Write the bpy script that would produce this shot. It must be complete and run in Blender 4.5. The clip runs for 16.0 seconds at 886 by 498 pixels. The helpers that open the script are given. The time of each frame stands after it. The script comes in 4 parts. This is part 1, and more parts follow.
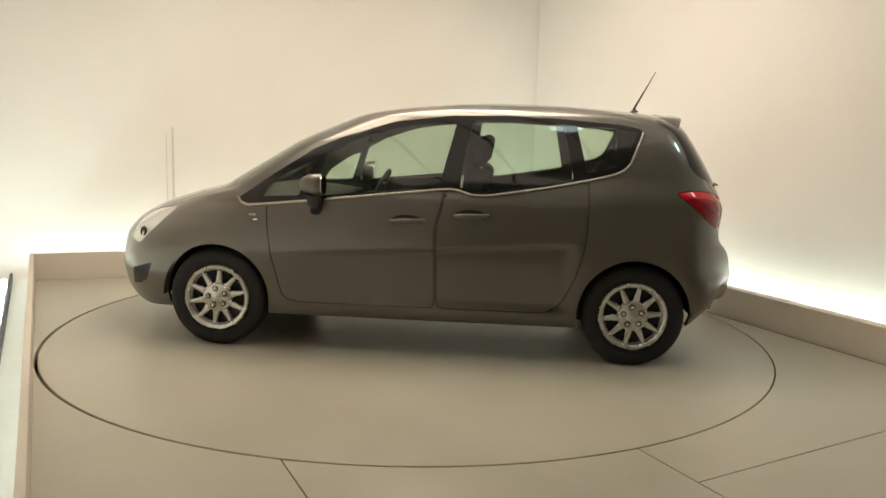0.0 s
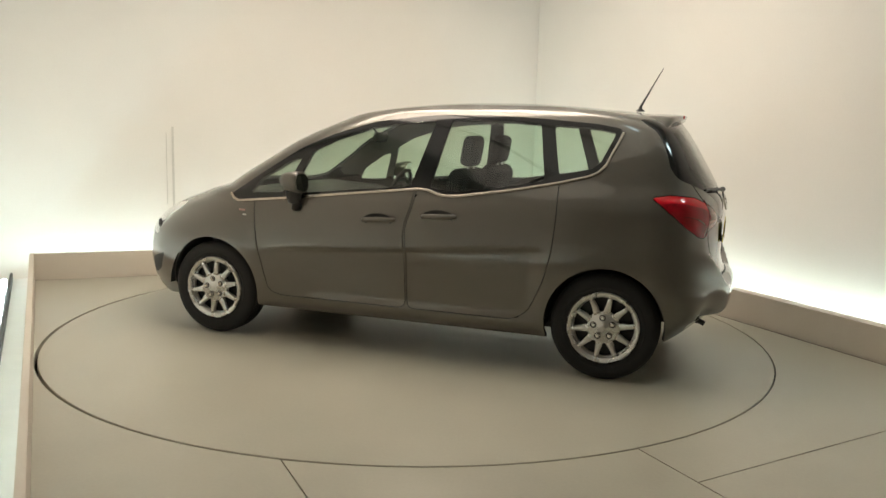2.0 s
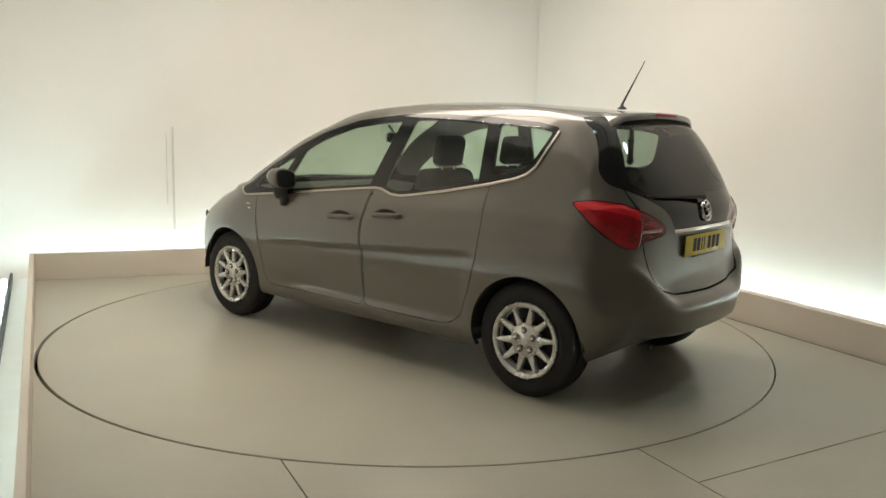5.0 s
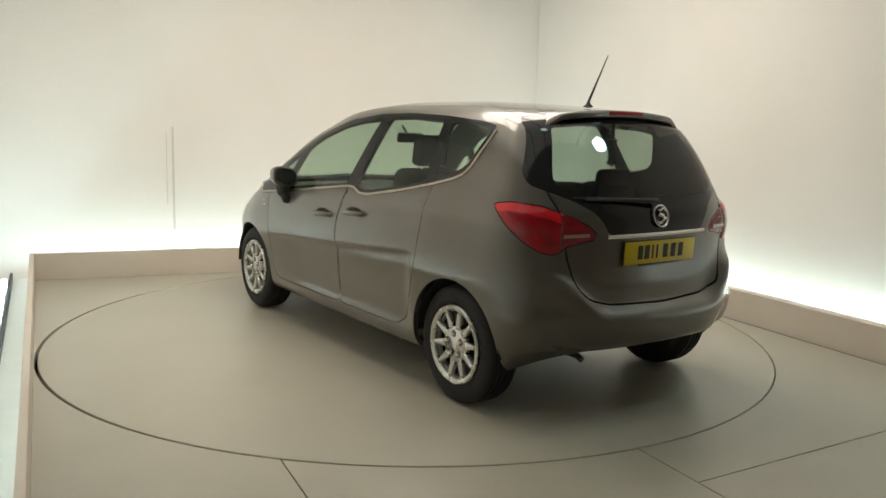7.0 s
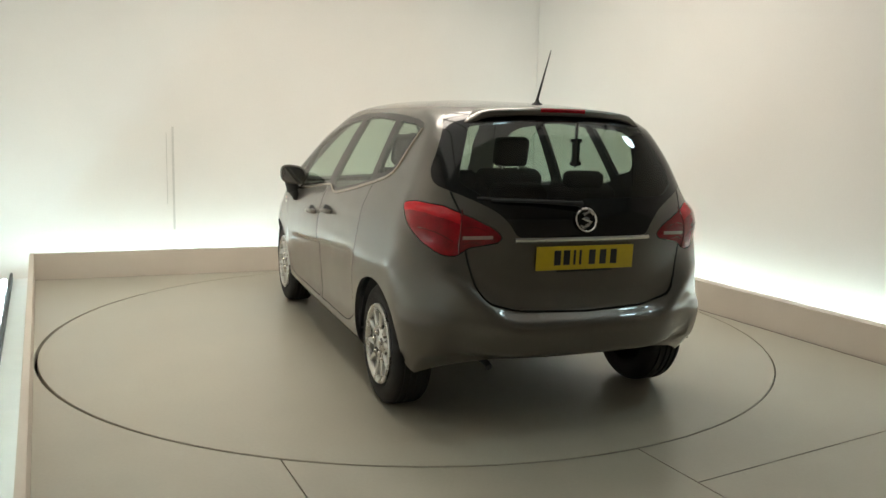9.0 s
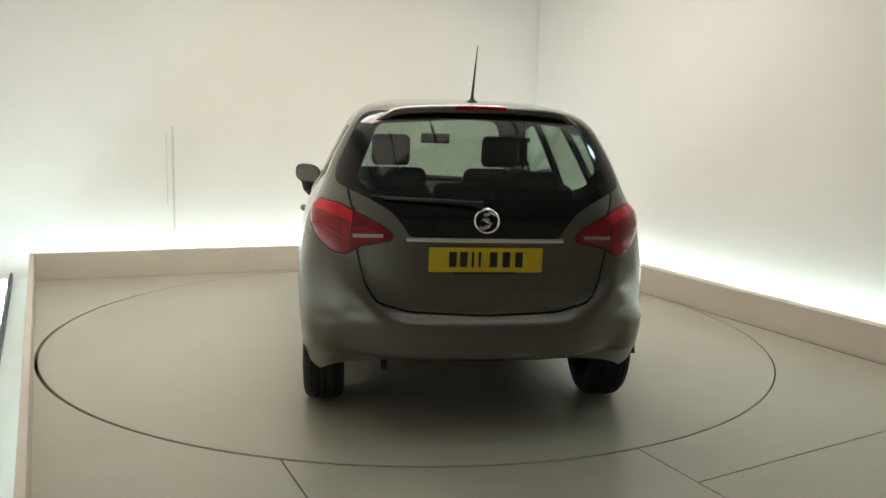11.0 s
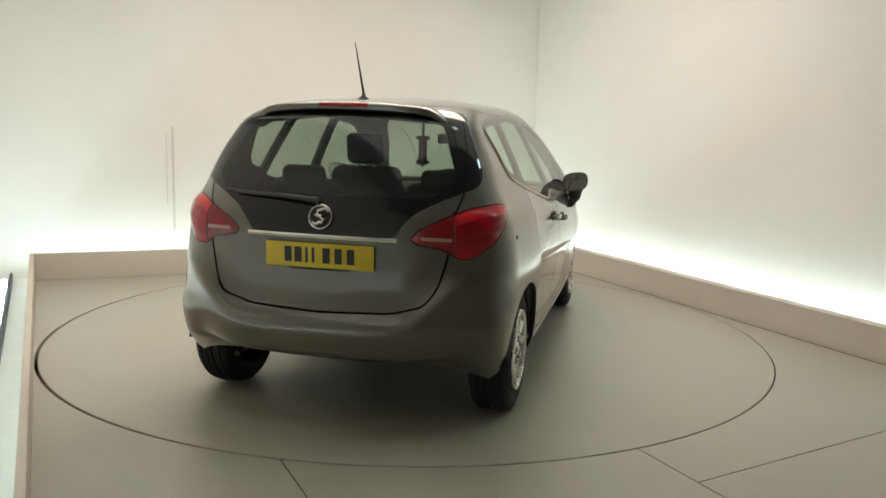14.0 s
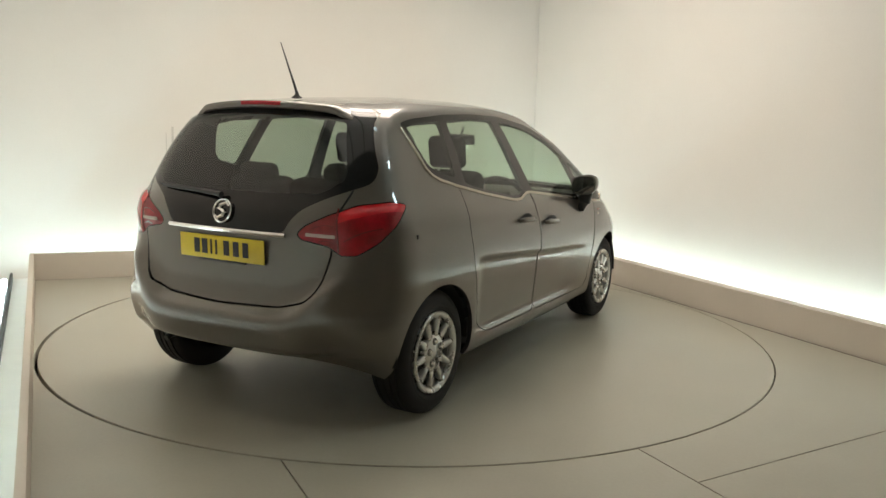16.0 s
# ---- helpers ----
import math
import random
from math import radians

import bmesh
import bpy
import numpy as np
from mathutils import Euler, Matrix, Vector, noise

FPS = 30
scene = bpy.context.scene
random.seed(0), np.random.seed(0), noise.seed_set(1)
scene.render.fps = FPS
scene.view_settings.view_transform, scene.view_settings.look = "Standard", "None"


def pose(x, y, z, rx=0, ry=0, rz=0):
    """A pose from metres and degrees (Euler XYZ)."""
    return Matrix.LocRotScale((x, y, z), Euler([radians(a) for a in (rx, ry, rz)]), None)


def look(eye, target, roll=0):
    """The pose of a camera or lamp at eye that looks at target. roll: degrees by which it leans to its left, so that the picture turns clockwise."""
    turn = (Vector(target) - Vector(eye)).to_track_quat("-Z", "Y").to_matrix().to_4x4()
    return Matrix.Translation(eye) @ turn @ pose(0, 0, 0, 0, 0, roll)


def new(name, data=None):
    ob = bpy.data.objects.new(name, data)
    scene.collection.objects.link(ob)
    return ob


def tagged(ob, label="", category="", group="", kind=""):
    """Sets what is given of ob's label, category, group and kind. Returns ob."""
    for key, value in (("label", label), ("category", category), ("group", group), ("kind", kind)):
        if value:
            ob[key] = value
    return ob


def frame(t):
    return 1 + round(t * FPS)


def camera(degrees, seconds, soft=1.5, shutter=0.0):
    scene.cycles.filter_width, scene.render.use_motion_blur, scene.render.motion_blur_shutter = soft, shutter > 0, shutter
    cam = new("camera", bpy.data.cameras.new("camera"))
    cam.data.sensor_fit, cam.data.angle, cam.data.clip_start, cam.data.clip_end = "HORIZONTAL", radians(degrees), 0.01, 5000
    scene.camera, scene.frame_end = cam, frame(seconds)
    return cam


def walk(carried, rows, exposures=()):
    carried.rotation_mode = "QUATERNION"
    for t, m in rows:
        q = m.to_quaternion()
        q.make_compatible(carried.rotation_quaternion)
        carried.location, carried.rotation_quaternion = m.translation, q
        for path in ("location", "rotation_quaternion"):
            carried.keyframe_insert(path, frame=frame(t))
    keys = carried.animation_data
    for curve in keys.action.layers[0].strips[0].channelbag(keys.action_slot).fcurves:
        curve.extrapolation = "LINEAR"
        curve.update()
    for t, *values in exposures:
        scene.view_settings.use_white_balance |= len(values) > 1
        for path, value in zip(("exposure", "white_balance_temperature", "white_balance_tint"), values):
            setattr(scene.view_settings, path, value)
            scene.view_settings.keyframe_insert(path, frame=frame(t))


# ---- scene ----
# ---------------- camera ----------------
cam = camera(56.18, 16.0, soft=1.5)
EYE, AIM = (0.713, -5.799, 1.470), (0.1961, 0.1099, 0.5683)
walk(cam, [(0.0, look(EYE, AIM, 1.55)), (16.0, look(EYE, AIM, 1.55))],
     exposures=[(0.0, 0.05, 7180, 18.5), (1.5, 0.02, 6870, 16.5), (3.5, -0.02, 6620, 15), (8.0, -0.03, 6410, 14), (12.5, -0.03, 6270, 13.5), (16.0, -0.08, 6550, 15.5)])

# ---------------- world: only what leaks in, the studio is closed ----------------
world = bpy.data.worlds.new("world")
scene.world = world
world.use_nodes = True
world.node_tree.nodes["Background"].inputs["Color"].default_value = (0.9, 0.95, 1.0, 1)
world.node_tree.nodes["Background"].inputs["Strength"].default_value = 0.02

# strengths of the place's own lights
TUBE_BACK, TUBE_RIGHT, TUBE_LEFT = 43.0, 40.0, 40.0
CEILING_SHEET, CEILING_PANEL, SPOT, SOFT_SPOT = 0.48, 9.0, 30.0, 8.0
TUBE_COLOUR = (0.68, 0.96, 1.0)
PANEL_COLOUR = (1.0, 0.895, 0.74)


# ---------------- materials ----------------
def mat(name, colour, rough=0.5, metal=0.0, coat=0.0, vary=0.0, scale=8.0, bump=0.0, fine=120.0, spec=0.5):
    """Principled surface with variation of tone at two scales and fine relief."""
    m = bpy.data.materials.new(name)
    m.use_nodes = True
    nt = m.node_tree
    b = nt.nodes["Principled BSDF"]
    b.inputs["Base Color"].default_value = (*colour, 1)
    b.inputs["Roughness"].default_value = rough
    b.inputs["Metallic"].default_value = metal
    b.inputs["Coat Weight"].default_value = coat
    b.inputs["Coat Roughness"].default_value = 0.04
    b.inputs["Specular IOR Level"].default_value = spec
    tc = nt.nodes.new("ShaderNodeTexCoord")
    if vary:
        a = nt.nodes.new("ShaderNodeTexNoise")
        a.inputs["Scale"].default_value = scale
        a.inputs["Detail"].default_value = 6
        c = nt.nodes.new("ShaderNodeTexNoise")
        c.inputs["Scale"].default_value = fine
        c.inputs["Detail"].default_value = 3
        mix = nt.nodes.new("ShaderNodeMath")
        mix.operation = "MULTIPLY_ADD"
        mix.inputs[1].default_value = 0.35
        ramp = nt.nodes.new("ShaderNodeMapRange")
        ramp.inputs["From Min"].default_value, ramp.inputs["From Max"].default_value = 0.35, 1.0
        ramp.inputs["To Min"].default_value, ramp.inputs["To Max"].default_value = 1 - vary, 1 + vary
        mul = nt.nodes.new("ShaderNodeVectorMath")
        mul.operation = "SCALE"
        mul.inputs[0].default_value = colour
        nt.links.new(tc.outputs["Object"], a.inputs["Vector"])
        nt.links.new(tc.outputs["Object"], c.inputs["Vector"])
        nt.links.new(c.outputs["Fac"], mix.inputs[0])
        nt.links.new(a.outputs["Fac"], mix.inputs[2])
        nt.links.new(mix.outputs[0], ramp.inputs["Value"])
        nt.links.new(ramp.outputs[0], mul.inputs["Scale"])
        nt.links.new(mul.outputs[0], b.inputs["Base Color"])
        rr = nt.nodes.new("ShaderNodeMapRange")
        rr.inputs["To Min"].default_value, rr.inputs["To Max"].default_value = max(rough - 0.08, 0.02), min(rough + 0.08, 1)
        nt.links.new(a.outputs["Fac"], rr.inputs["Value"])
        nt.links.new(rr.outputs[0], b.inputs["Roughness"])
    if bump:
        n = nt.nodes.new("ShaderNodeTexNoise")
        n.inputs["Scale"].default_value = fine
        bm_ = nt.nodes.new("ShaderNodeBump")
        bm_.inputs["Strength"].default_value = bump
        bm_.inputs["Distance"].default_value = 0.002
        nt.links.new(tc.outputs["Object"], n.inputs["Vector"])
        nt.links.new(n.outputs["Fac"], bm_.inputs["Height"])
        nt.links.new(bm_.outputs[0], b.inputs["Normal"])
    return m


def glowing(name, colour, strength):
    m = bpy.data.materials.new(name)
    m.use_nodes = True
    b = m.node_tree.nodes["Principled BSDF"]
    b.inputs["Base Color"].default_value = (0.8, 0.8, 0.8, 1)
    b.inputs["Emission Color"].default_value = (*colour, 1)
    b.inputs["Emission Strength"].default_value = strength
    return m


def glass(name, tint, rough=0.0):
    """Thin pane: tinted see-through with a real reflection on it."""
    m = bpy.data.materials.new(name)
    m.use_nodes = True
    nt = m.node_tree
    nt.nodes.remove(nt.nodes["Principled BSDF"])
    out = nt.nodes["Material Output"]
    tr = nt.nodes.new("ShaderNodeBsdfTransparent")
    tr.inputs["Color"].default_value = (*tint, 1)
    gl = nt.nodes.new("ShaderNodeBsdfGlossy")
    gl.inputs["Roughness"].default_value = rough
    lw = nt.nodes.new("ShaderNodeLayerWeight")
    pw = nt.nodes.new("ShaderNodeMath")
    pw.operation = "POWER"
    pw.inputs[1].default_value = 5.0
    fr = nt.nodes.new("ShaderNodeMath")
    fr.operation = "MULTIPLY_ADD"
    fr.inputs[1].default_value, fr.inputs[2].default_value = 0.90, 0.068
    nt.links.new(lw.outputs["Facing"], pw.inputs[0])
    nt.links.new(pw.outputs[0], fr.inputs[0])
    mx = nt.nodes.new("ShaderNodeMixShader")
    nt.links.new(fr.outputs[0], mx.inputs[0])
    nt.links.new(tr.outputs[0], mx.inputs[1])
    nt.links.new(gl.outputs[0], mx.inputs[2])
    nt.links.new(mx.outputs[0], out.inputs["Surface"])
    return m


def paint(name, colour):
    """Metallic car paint under a clear coat, with faint unevenness of tone."""
    return mat(name, colour, rough=0.37, metal=0.52, coat=1.0, vary=0.04, scale=3.0, fine=60.0)


WALL = mat("white_wall_paint", (0.80, 0.77, 0.72), 0.85, vary=0.05, scale=0.7, bump=0.15, fine=90)
KERB = mat("cream_kerb_paint", (0.62, 0.56, 0.48), 0.7, vary=0.07, scale=2.0, bump=0.1)
FLOOR = mat("cream_floor_paint", (0.405, 0.388, 0.315), 0.34, vary=0.10, scale=1.4, bump=0.12, fine=60)
DISC = mat("cream_disc_paint", (0.405, 0.388, 0.315), 0.34, vary=0.10, scale=1.3, bump=0.12, fine=60)
TROUGH = mat("white_trough_paint", (0.8, 0.8, 0.78), 0.7, vary=0.03)
JOINT = mat("grey_joint_filler", (0.60, 0.575, 0.53), 0.8, vary=0.1, scale=6)
SEAL = mat("brown_joint_seal", (0.07, 0.06, 0.05), 0.8, vary=0.2, scale=9)
PIT_SHADE = mat("pit_shade", (0.015, 0.014, 0.013), 0.9)
CEILING = mat("grey_ceiling", (0.42, 0.40, 0.37), 0.9, vary=0.05, scale=1.0)
REAR_WALL = mat("grey_wall", (0.60, 0.58, 0.53), 0.9, vary=0.05, scale=1.0)
TUBE_MATS = [glowing("tube_" + k, TUBE_COLOUR, v) for k, v in (("back", TUBE_BACK), ("right", TUBE_RIGHT), ("left", TUBE_LEFT))]
PANEL = glowing("lamp_panel", PANEL_COLOUR, CEILING_PANEL)
SHEET = glowing("ceiling_sheet", PANEL_COLOUR, CEILING_SHEET)
SPOT_FACE = glowing("spot_face", TUBE_COLOUR, SPOT)
SOFT_FACE = glowing("soft_lamp_face", TUBE_COLOUR, SOFT_SPOT)
STEEL = mat("lamp_steel", (0.55, 0.55, 0.53), 0.4, metal=0.6)

PAINT = paint("warm_grey_metallic_paint", (0.104, 0.093, 0.0775))
BLACK = mat("gloss_black_trim", (0.005, 0.005, 0.005), 0.09, spec=0.42)
MATT = mat("black_plastic", (0.016, 0.016, 0.016), 0.55, vary=0.15, scale=20, bump=0.2, fine=400)
INNER = mat("dark_inner_skin", (0.018, 0.018, 0.018), 0.8)
# pale metal that stands in for light caught on the painted shoulder
STRIP = mat("satin_highlight", (0.40, 0.365, 0.31), 0.24, metal=1.0, vary=0.05, scale=20)
CHROME = mat("chrome", (0.72, 0.71, 0.69), 0.10, metal=1.0)
RUBBER = mat("tyre_rubber", (0.007, 0.007, 0.007), 0.75, vary=0.2, scale=12, bump=0.3, fine=250)
SILVER = mat("silver_wheel_paint", (0.56, 0.56, 0.54), 0.28, metal=0.80, coat=0.5, vary=0.04, scale=15)
LINER = mat("grey_headliner_cloth", (0.30, 0.29, 0.27), 0.9, vary=0.08, scale=20)
CLOTH = mat("dark_seat_cloth", (0.022, 0.022, 0.023), 0.9, vary=0.2, scale=30, bump=0.4, fine=500)
SIDE_GLASS = glass("green_side_glass", (0.66, 0.76, 0.67))
REAR_GLASS = glass("tinted_rear_glass", (0.42, 0.48, 0.43))
PLATE = mat("yellow_plate", (0.62, 0.46, 0.012), 0.35, vary=0.05, scale=30)
RED = mat("red_lens", (0.31, 0.002, 0.009), 0.10, coat=0.4, spec=0.3, vary=0.5, scale=14)
# lighter red: the ceiling's reflection on the lens top, put into the colour
HIGHLIGHT_RED = mat("highlight_red_lens", (0.58, 0.006, 0.014), 0.10, coat=0.4, spec=0.3, vary=0.3, scale=16)
RED_INNER = mat("inner_red_lens", (0.22, 0.003, 0.008), 0.12, coat=0.4, spec=0.3, vary=0.4, scale=18)
DEEP_RED = mat("deep_red_lens", (0.13, 0.003, 0.006), 0.14, coat=1.0, vary=0.12, scale=40)
PALE_LENS = mat("pale_lens", (0.42, 0.25, 0.23), 0.15, coat=1.0)
LAMP_CLEAR = mat("clear_headlamp", (0.72, 0.72, 0.70), 0.12, metal=0.5, coat=1.0)
MIRROR = mat("mirror_face", (0.85, 0.86, 0.86), 0.02, metal=1.0)


# ---------------- mesh helpers ----------------
def finish(bm, name, material, parent=None, label="", smooth=True, sharp=40):
    me = bpy.data.meshes.new(name)
    bm.to_mesh(me)
    bm.free()
    for m in (material if isinstance(material, (list, tuple)) else [material]):
        me.materials.append(m)
    if smooth:
        me.shade_smooth()
        me.set_sharp_from_angle(angle=radians(sharp))
    ob = new(name, me)
    if parent is not None:
        ob.parent = parent
    if label:
        tagged(ob, label)
    return ob


def part(name, bm, material, parent, label="", sharp=40):
    return finish(bm, name, material, parent, label, True, sharp)


def box(bm, c, size, m=None, bevel=0.0, seg=2):
    """Adds a box with rounded edges to bm."""
    r = bmesh.ops.create_cube(bm, size=1.0)
    vs = r["verts"]
    bmesh.ops.scale(bm, verts=vs, vec=size)
    if bevel:
        es = list({e for v in vs for e in v.link_edges})
        g = bmesh.ops.bevel(bm, geom=es, offset=bevel, segments=seg, profile=0.5, affect="EDGES")
        vs = list({v for f in g["faces"] for v in f.verts} | {v for v in vs if v.is_valid})
    mm = Matrix.Translation(c) @ (m or Matrix())
    bmesh.ops.transform(bm, matrix=mm, verts=vs)
    return bm


def revolve(profile, seg=48, axis="y"):
    """Turns a closed or open (r, h) profile about an axis; h runs along the axis."""
    bm = bmesh.new()
    rings = []
    for k in range(seg):
        a = 2 * math.pi * k / seg
        ring = []
        for r, h in profile:
            p = (r * math.cos(a), h, r * math.sin(a)) if axis == "y" else (r * math.cos(a), r * math.sin(a), h)
            ring.append(bm.verts.new(p))
        rings.append(ring)
    for k in range(seg):
        a, b = rings[k], rings[(k + 1) % seg]
        for j in range(len(profile) - 1):
            bm.faces.new((a[j], b[j], b[j + 1], a[j + 1]))
    bmesh.ops.remove_doubles(bm, verts=bm.verts, dist=1e-5)
    bmesh.ops.recalc_face_normals(bm, faces=bm.faces)
    return bm


def tube(points, radius, seg=8, bm=None, flat=1.0, closed=False):
    """A round bar along points; radius may be a list."""
    bm = bm or bmesh.new()
    pts = [Vector(p) for p in points]
    n = len(pts)
    rings = []
    for i, p in enumerate(pts):
        d = (pts[min(i + 1, n - 1)] - pts[max(i - 1, 0)]).normalized()
        up = Vector((0, 0, 1)) if abs(d.z) < 0.9 else Vector((1, 0, 0))
        s = d.cross(up).normalized()
        t = s.cross(d)
        r = radius[i] if isinstance(radius, (list, tuple)) else radius
        rings.append([bm.verts.new(p + (s * math.cos(a) * flat + t * math.sin(a)) * r) for a in [2 * math.pi * k / seg for k in range(seg)]])
    for a, b in zip(rings, rings[1:]):
        for k in range(seg):
            bm.faces.new((a[k], a[(k + 1) % seg], b[(k + 1) % seg], b[k]))
    bm.faces.new(rings[0][::-1])
    bm.faces.new(rings[-1])
    bmesh.ops.recalc_face_normals(bm, faces=bm.faces)
    return bm


def inside(p, poly):
    r = False
    j = len(poly) - 1
    for i in range(len(poly)):
        (xi, yi), (xj, yj) = poly[i], poly[j]
        if (yi > p[1]) != (yj > p[1]) and p[0] < (xj - xi) * (p[1] - yi) / (yj - yi) + xi:
            r = not r
        j = i
    return r


def rounded(poly, r, n=4):
    """Rounds the corners of a polygon."""
    out = []
    k = len(poly)
    for i in range(k):
        p, a, b = Vector(poly[i]), Vector(poly[i - 1]), Vector(poly[(i + 1) % k])
        ra = min(r, (a - p).length * 0.45, (b - p).length * 0.45)
        s, e = p + (a - p).normalized() * ra, p + (b - p).normalized() * ra
        for q in range(n + 1):
            t = q / n
            out.append(tuple(s * (1 - t) ** 2 + p * 2 * t * (1 - t) + e * t * t))
    return out


def grown(poly, d):
    """Polygon moved outward by d."""
    area = sum(a[0] * b[1] - b[0] * a[1] for a, b in zip(poly, poly[1:] + poly[:1]))
    sg = 1 if area > 0 else -1
    out = []
    k = len(poly)
    for i in range(k):
        p, a, b = Vector(poly[i]), Vector(poly[i - 1]), Vector(poly[(i + 1) % k])
        t = (b - a).normalized()
        out.append(tuple(p + Vector((t.y, -t.x)) * d * sg))
    return out


def score(bm, poly, ea, eb, ok):
    """Cuts the faces for which ok(centre) holds along a polygon that is seen along the normal of ea and eb."""
    ea, eb = Vector(ea), Vector(eb)
    xs, ys = [p[0] for p in poly], [p[1] for p in poly]

    def span(f):
        a = [v.co.dot(ea) for v in f.verts]
        b = [v.co.dot(eb) for v in f.verts]
        return min(a), max(a), min(b), max(b)

    cand = {}
    for f in bm.faces:
        if ok(f.calc_center_median()):
            s = span(f)
            if s[1] > min(xs) and s[0] < max(xs) and s[3] > min(ys) and s[2] < max(ys):
                cand[f] = s
    for p, q in zip(poly, poly[1:] + poly[:1]):
        x0, x1, y0, y1 = min(p[0], q[0]) - 0.002, max(p[0], q[0]) + 0.002, min(p[1], q[1]) - 0.002, max(p[1], q[1]) + 0.002
        fs = [f for f, s in cand.items() if s[1] > x0 and s[0] < x1 and s[3] > y0 and s[2] < y1]
        if not fs:
            continue
        for f in fs:
            del cand[f]
        geom = list({v for f in fs for v in f.verts}) + list({e for f in fs for e in f.edges}) + fs
        t = Vector((q[0] - p[0], q[1] - p[1]))
        if t.length < 1e-6:
            for f in fs:
                cand[f] = span(f)
            continue
        t.normalize()
        r = bmesh.ops.bisect_plane(bm, geom=geom, dist=1e-6, plane_co=ea * p[0] + eb * p[1], plane_no=ea * t.y - eb * t.x)
        for f in r["geom"]:
            if isinstance(f, bmesh.types.BMFace):
                cand[f] = span(f)


def split(bm, key):
    """Sorts faces by key(face); returns a bmesh for each key."""
    groups = {}
    for f in bm.faces:
        groups.setdefault(key(f), []).append(f)
    out = {}
    for k, fs in groups.items():
        if k is None:
            continue
        nb = bmesh.new()
        made = {}
        for f in fs:
            vs = []
            for v in f.verts:
                if v not in made:
                    made[v] = nb.verts.new(v.co)
                vs.append(made[v])
            nb.faces.new(vs)
        out[k] = nb
    return out


def thicken(bm, d):
    """Gives a sheet of faces a thickness d against its normals."""
    bmesh.ops.recalc_face_normals(bm, faces=bm.faces)
    r = bmesh.ops.extrude_face_region(bm, geom=bm.faces[:])
    vs = [g for g in r["geom"] if isinstance(g, bmesh.types.BMVert)]
    return vs


# ---------------- the studio ----------------
U, V = Vector((0.858, 0.5136, 0)), Vector((-0.5136, 0.858, 0))   # along the back edge, towards the back
DISC_R = 2.442
KERB_H = 0.235
KERB_IN = 0.075           # the side upstand is a thick one


def uv(u, v, z=0.0):
    return U * u + V * v + Vector((0, 0, z))


LEFT_U, RIGHT_U = -2.458, 2.577
BACK_L, BACK_R = 2.70, 2.36       # the back edge is not quite square to the sides
FRONT_V = -8.0
WALL_L, WALL_R, WALL_B = -2.80, 2.83, 0.66
ROOM_H = 3.7


def back_v(u, off=0.0):
    return BACK_L + (BACK_R - BACK_L) * (u - LEFT_U) / (RIGHT_U - LEFT_U) + off


def prism(corners, z0, z1, bevel=0.0):
    """A block over a plan polygon."""
    bm = bmesh.new()
    lo = [bm.verts.new((*c.xy, z0)) for c in corners]
    hi = [bm.verts.new((*c.xy, z1)) for c in corners]
    bm.faces.new(lo[::-1])
    bm.faces.new(hi)
    for i in range(len(corners)):
        j = (i + 1) % len(corners)
        bm.faces.new((lo[i], lo[j], hi[j], hi[i]))
    bmesh.ops.recalc_face_normals(bm, faces=bm.faces)
    if bevel:
        bmesh.ops.bevel(bm, geom=bm.edges[:], offset=bevel, segments=2, affect="EDGES")
    return bm


def slab(name, corners, z0, z1, material, label, kind="structure", bevel=0.0, parent=None):
    return tagged(finish(prism(corners, z0, z1, bevel), name, material, parent, smooth=bool(bevel)), label, kind=kind)


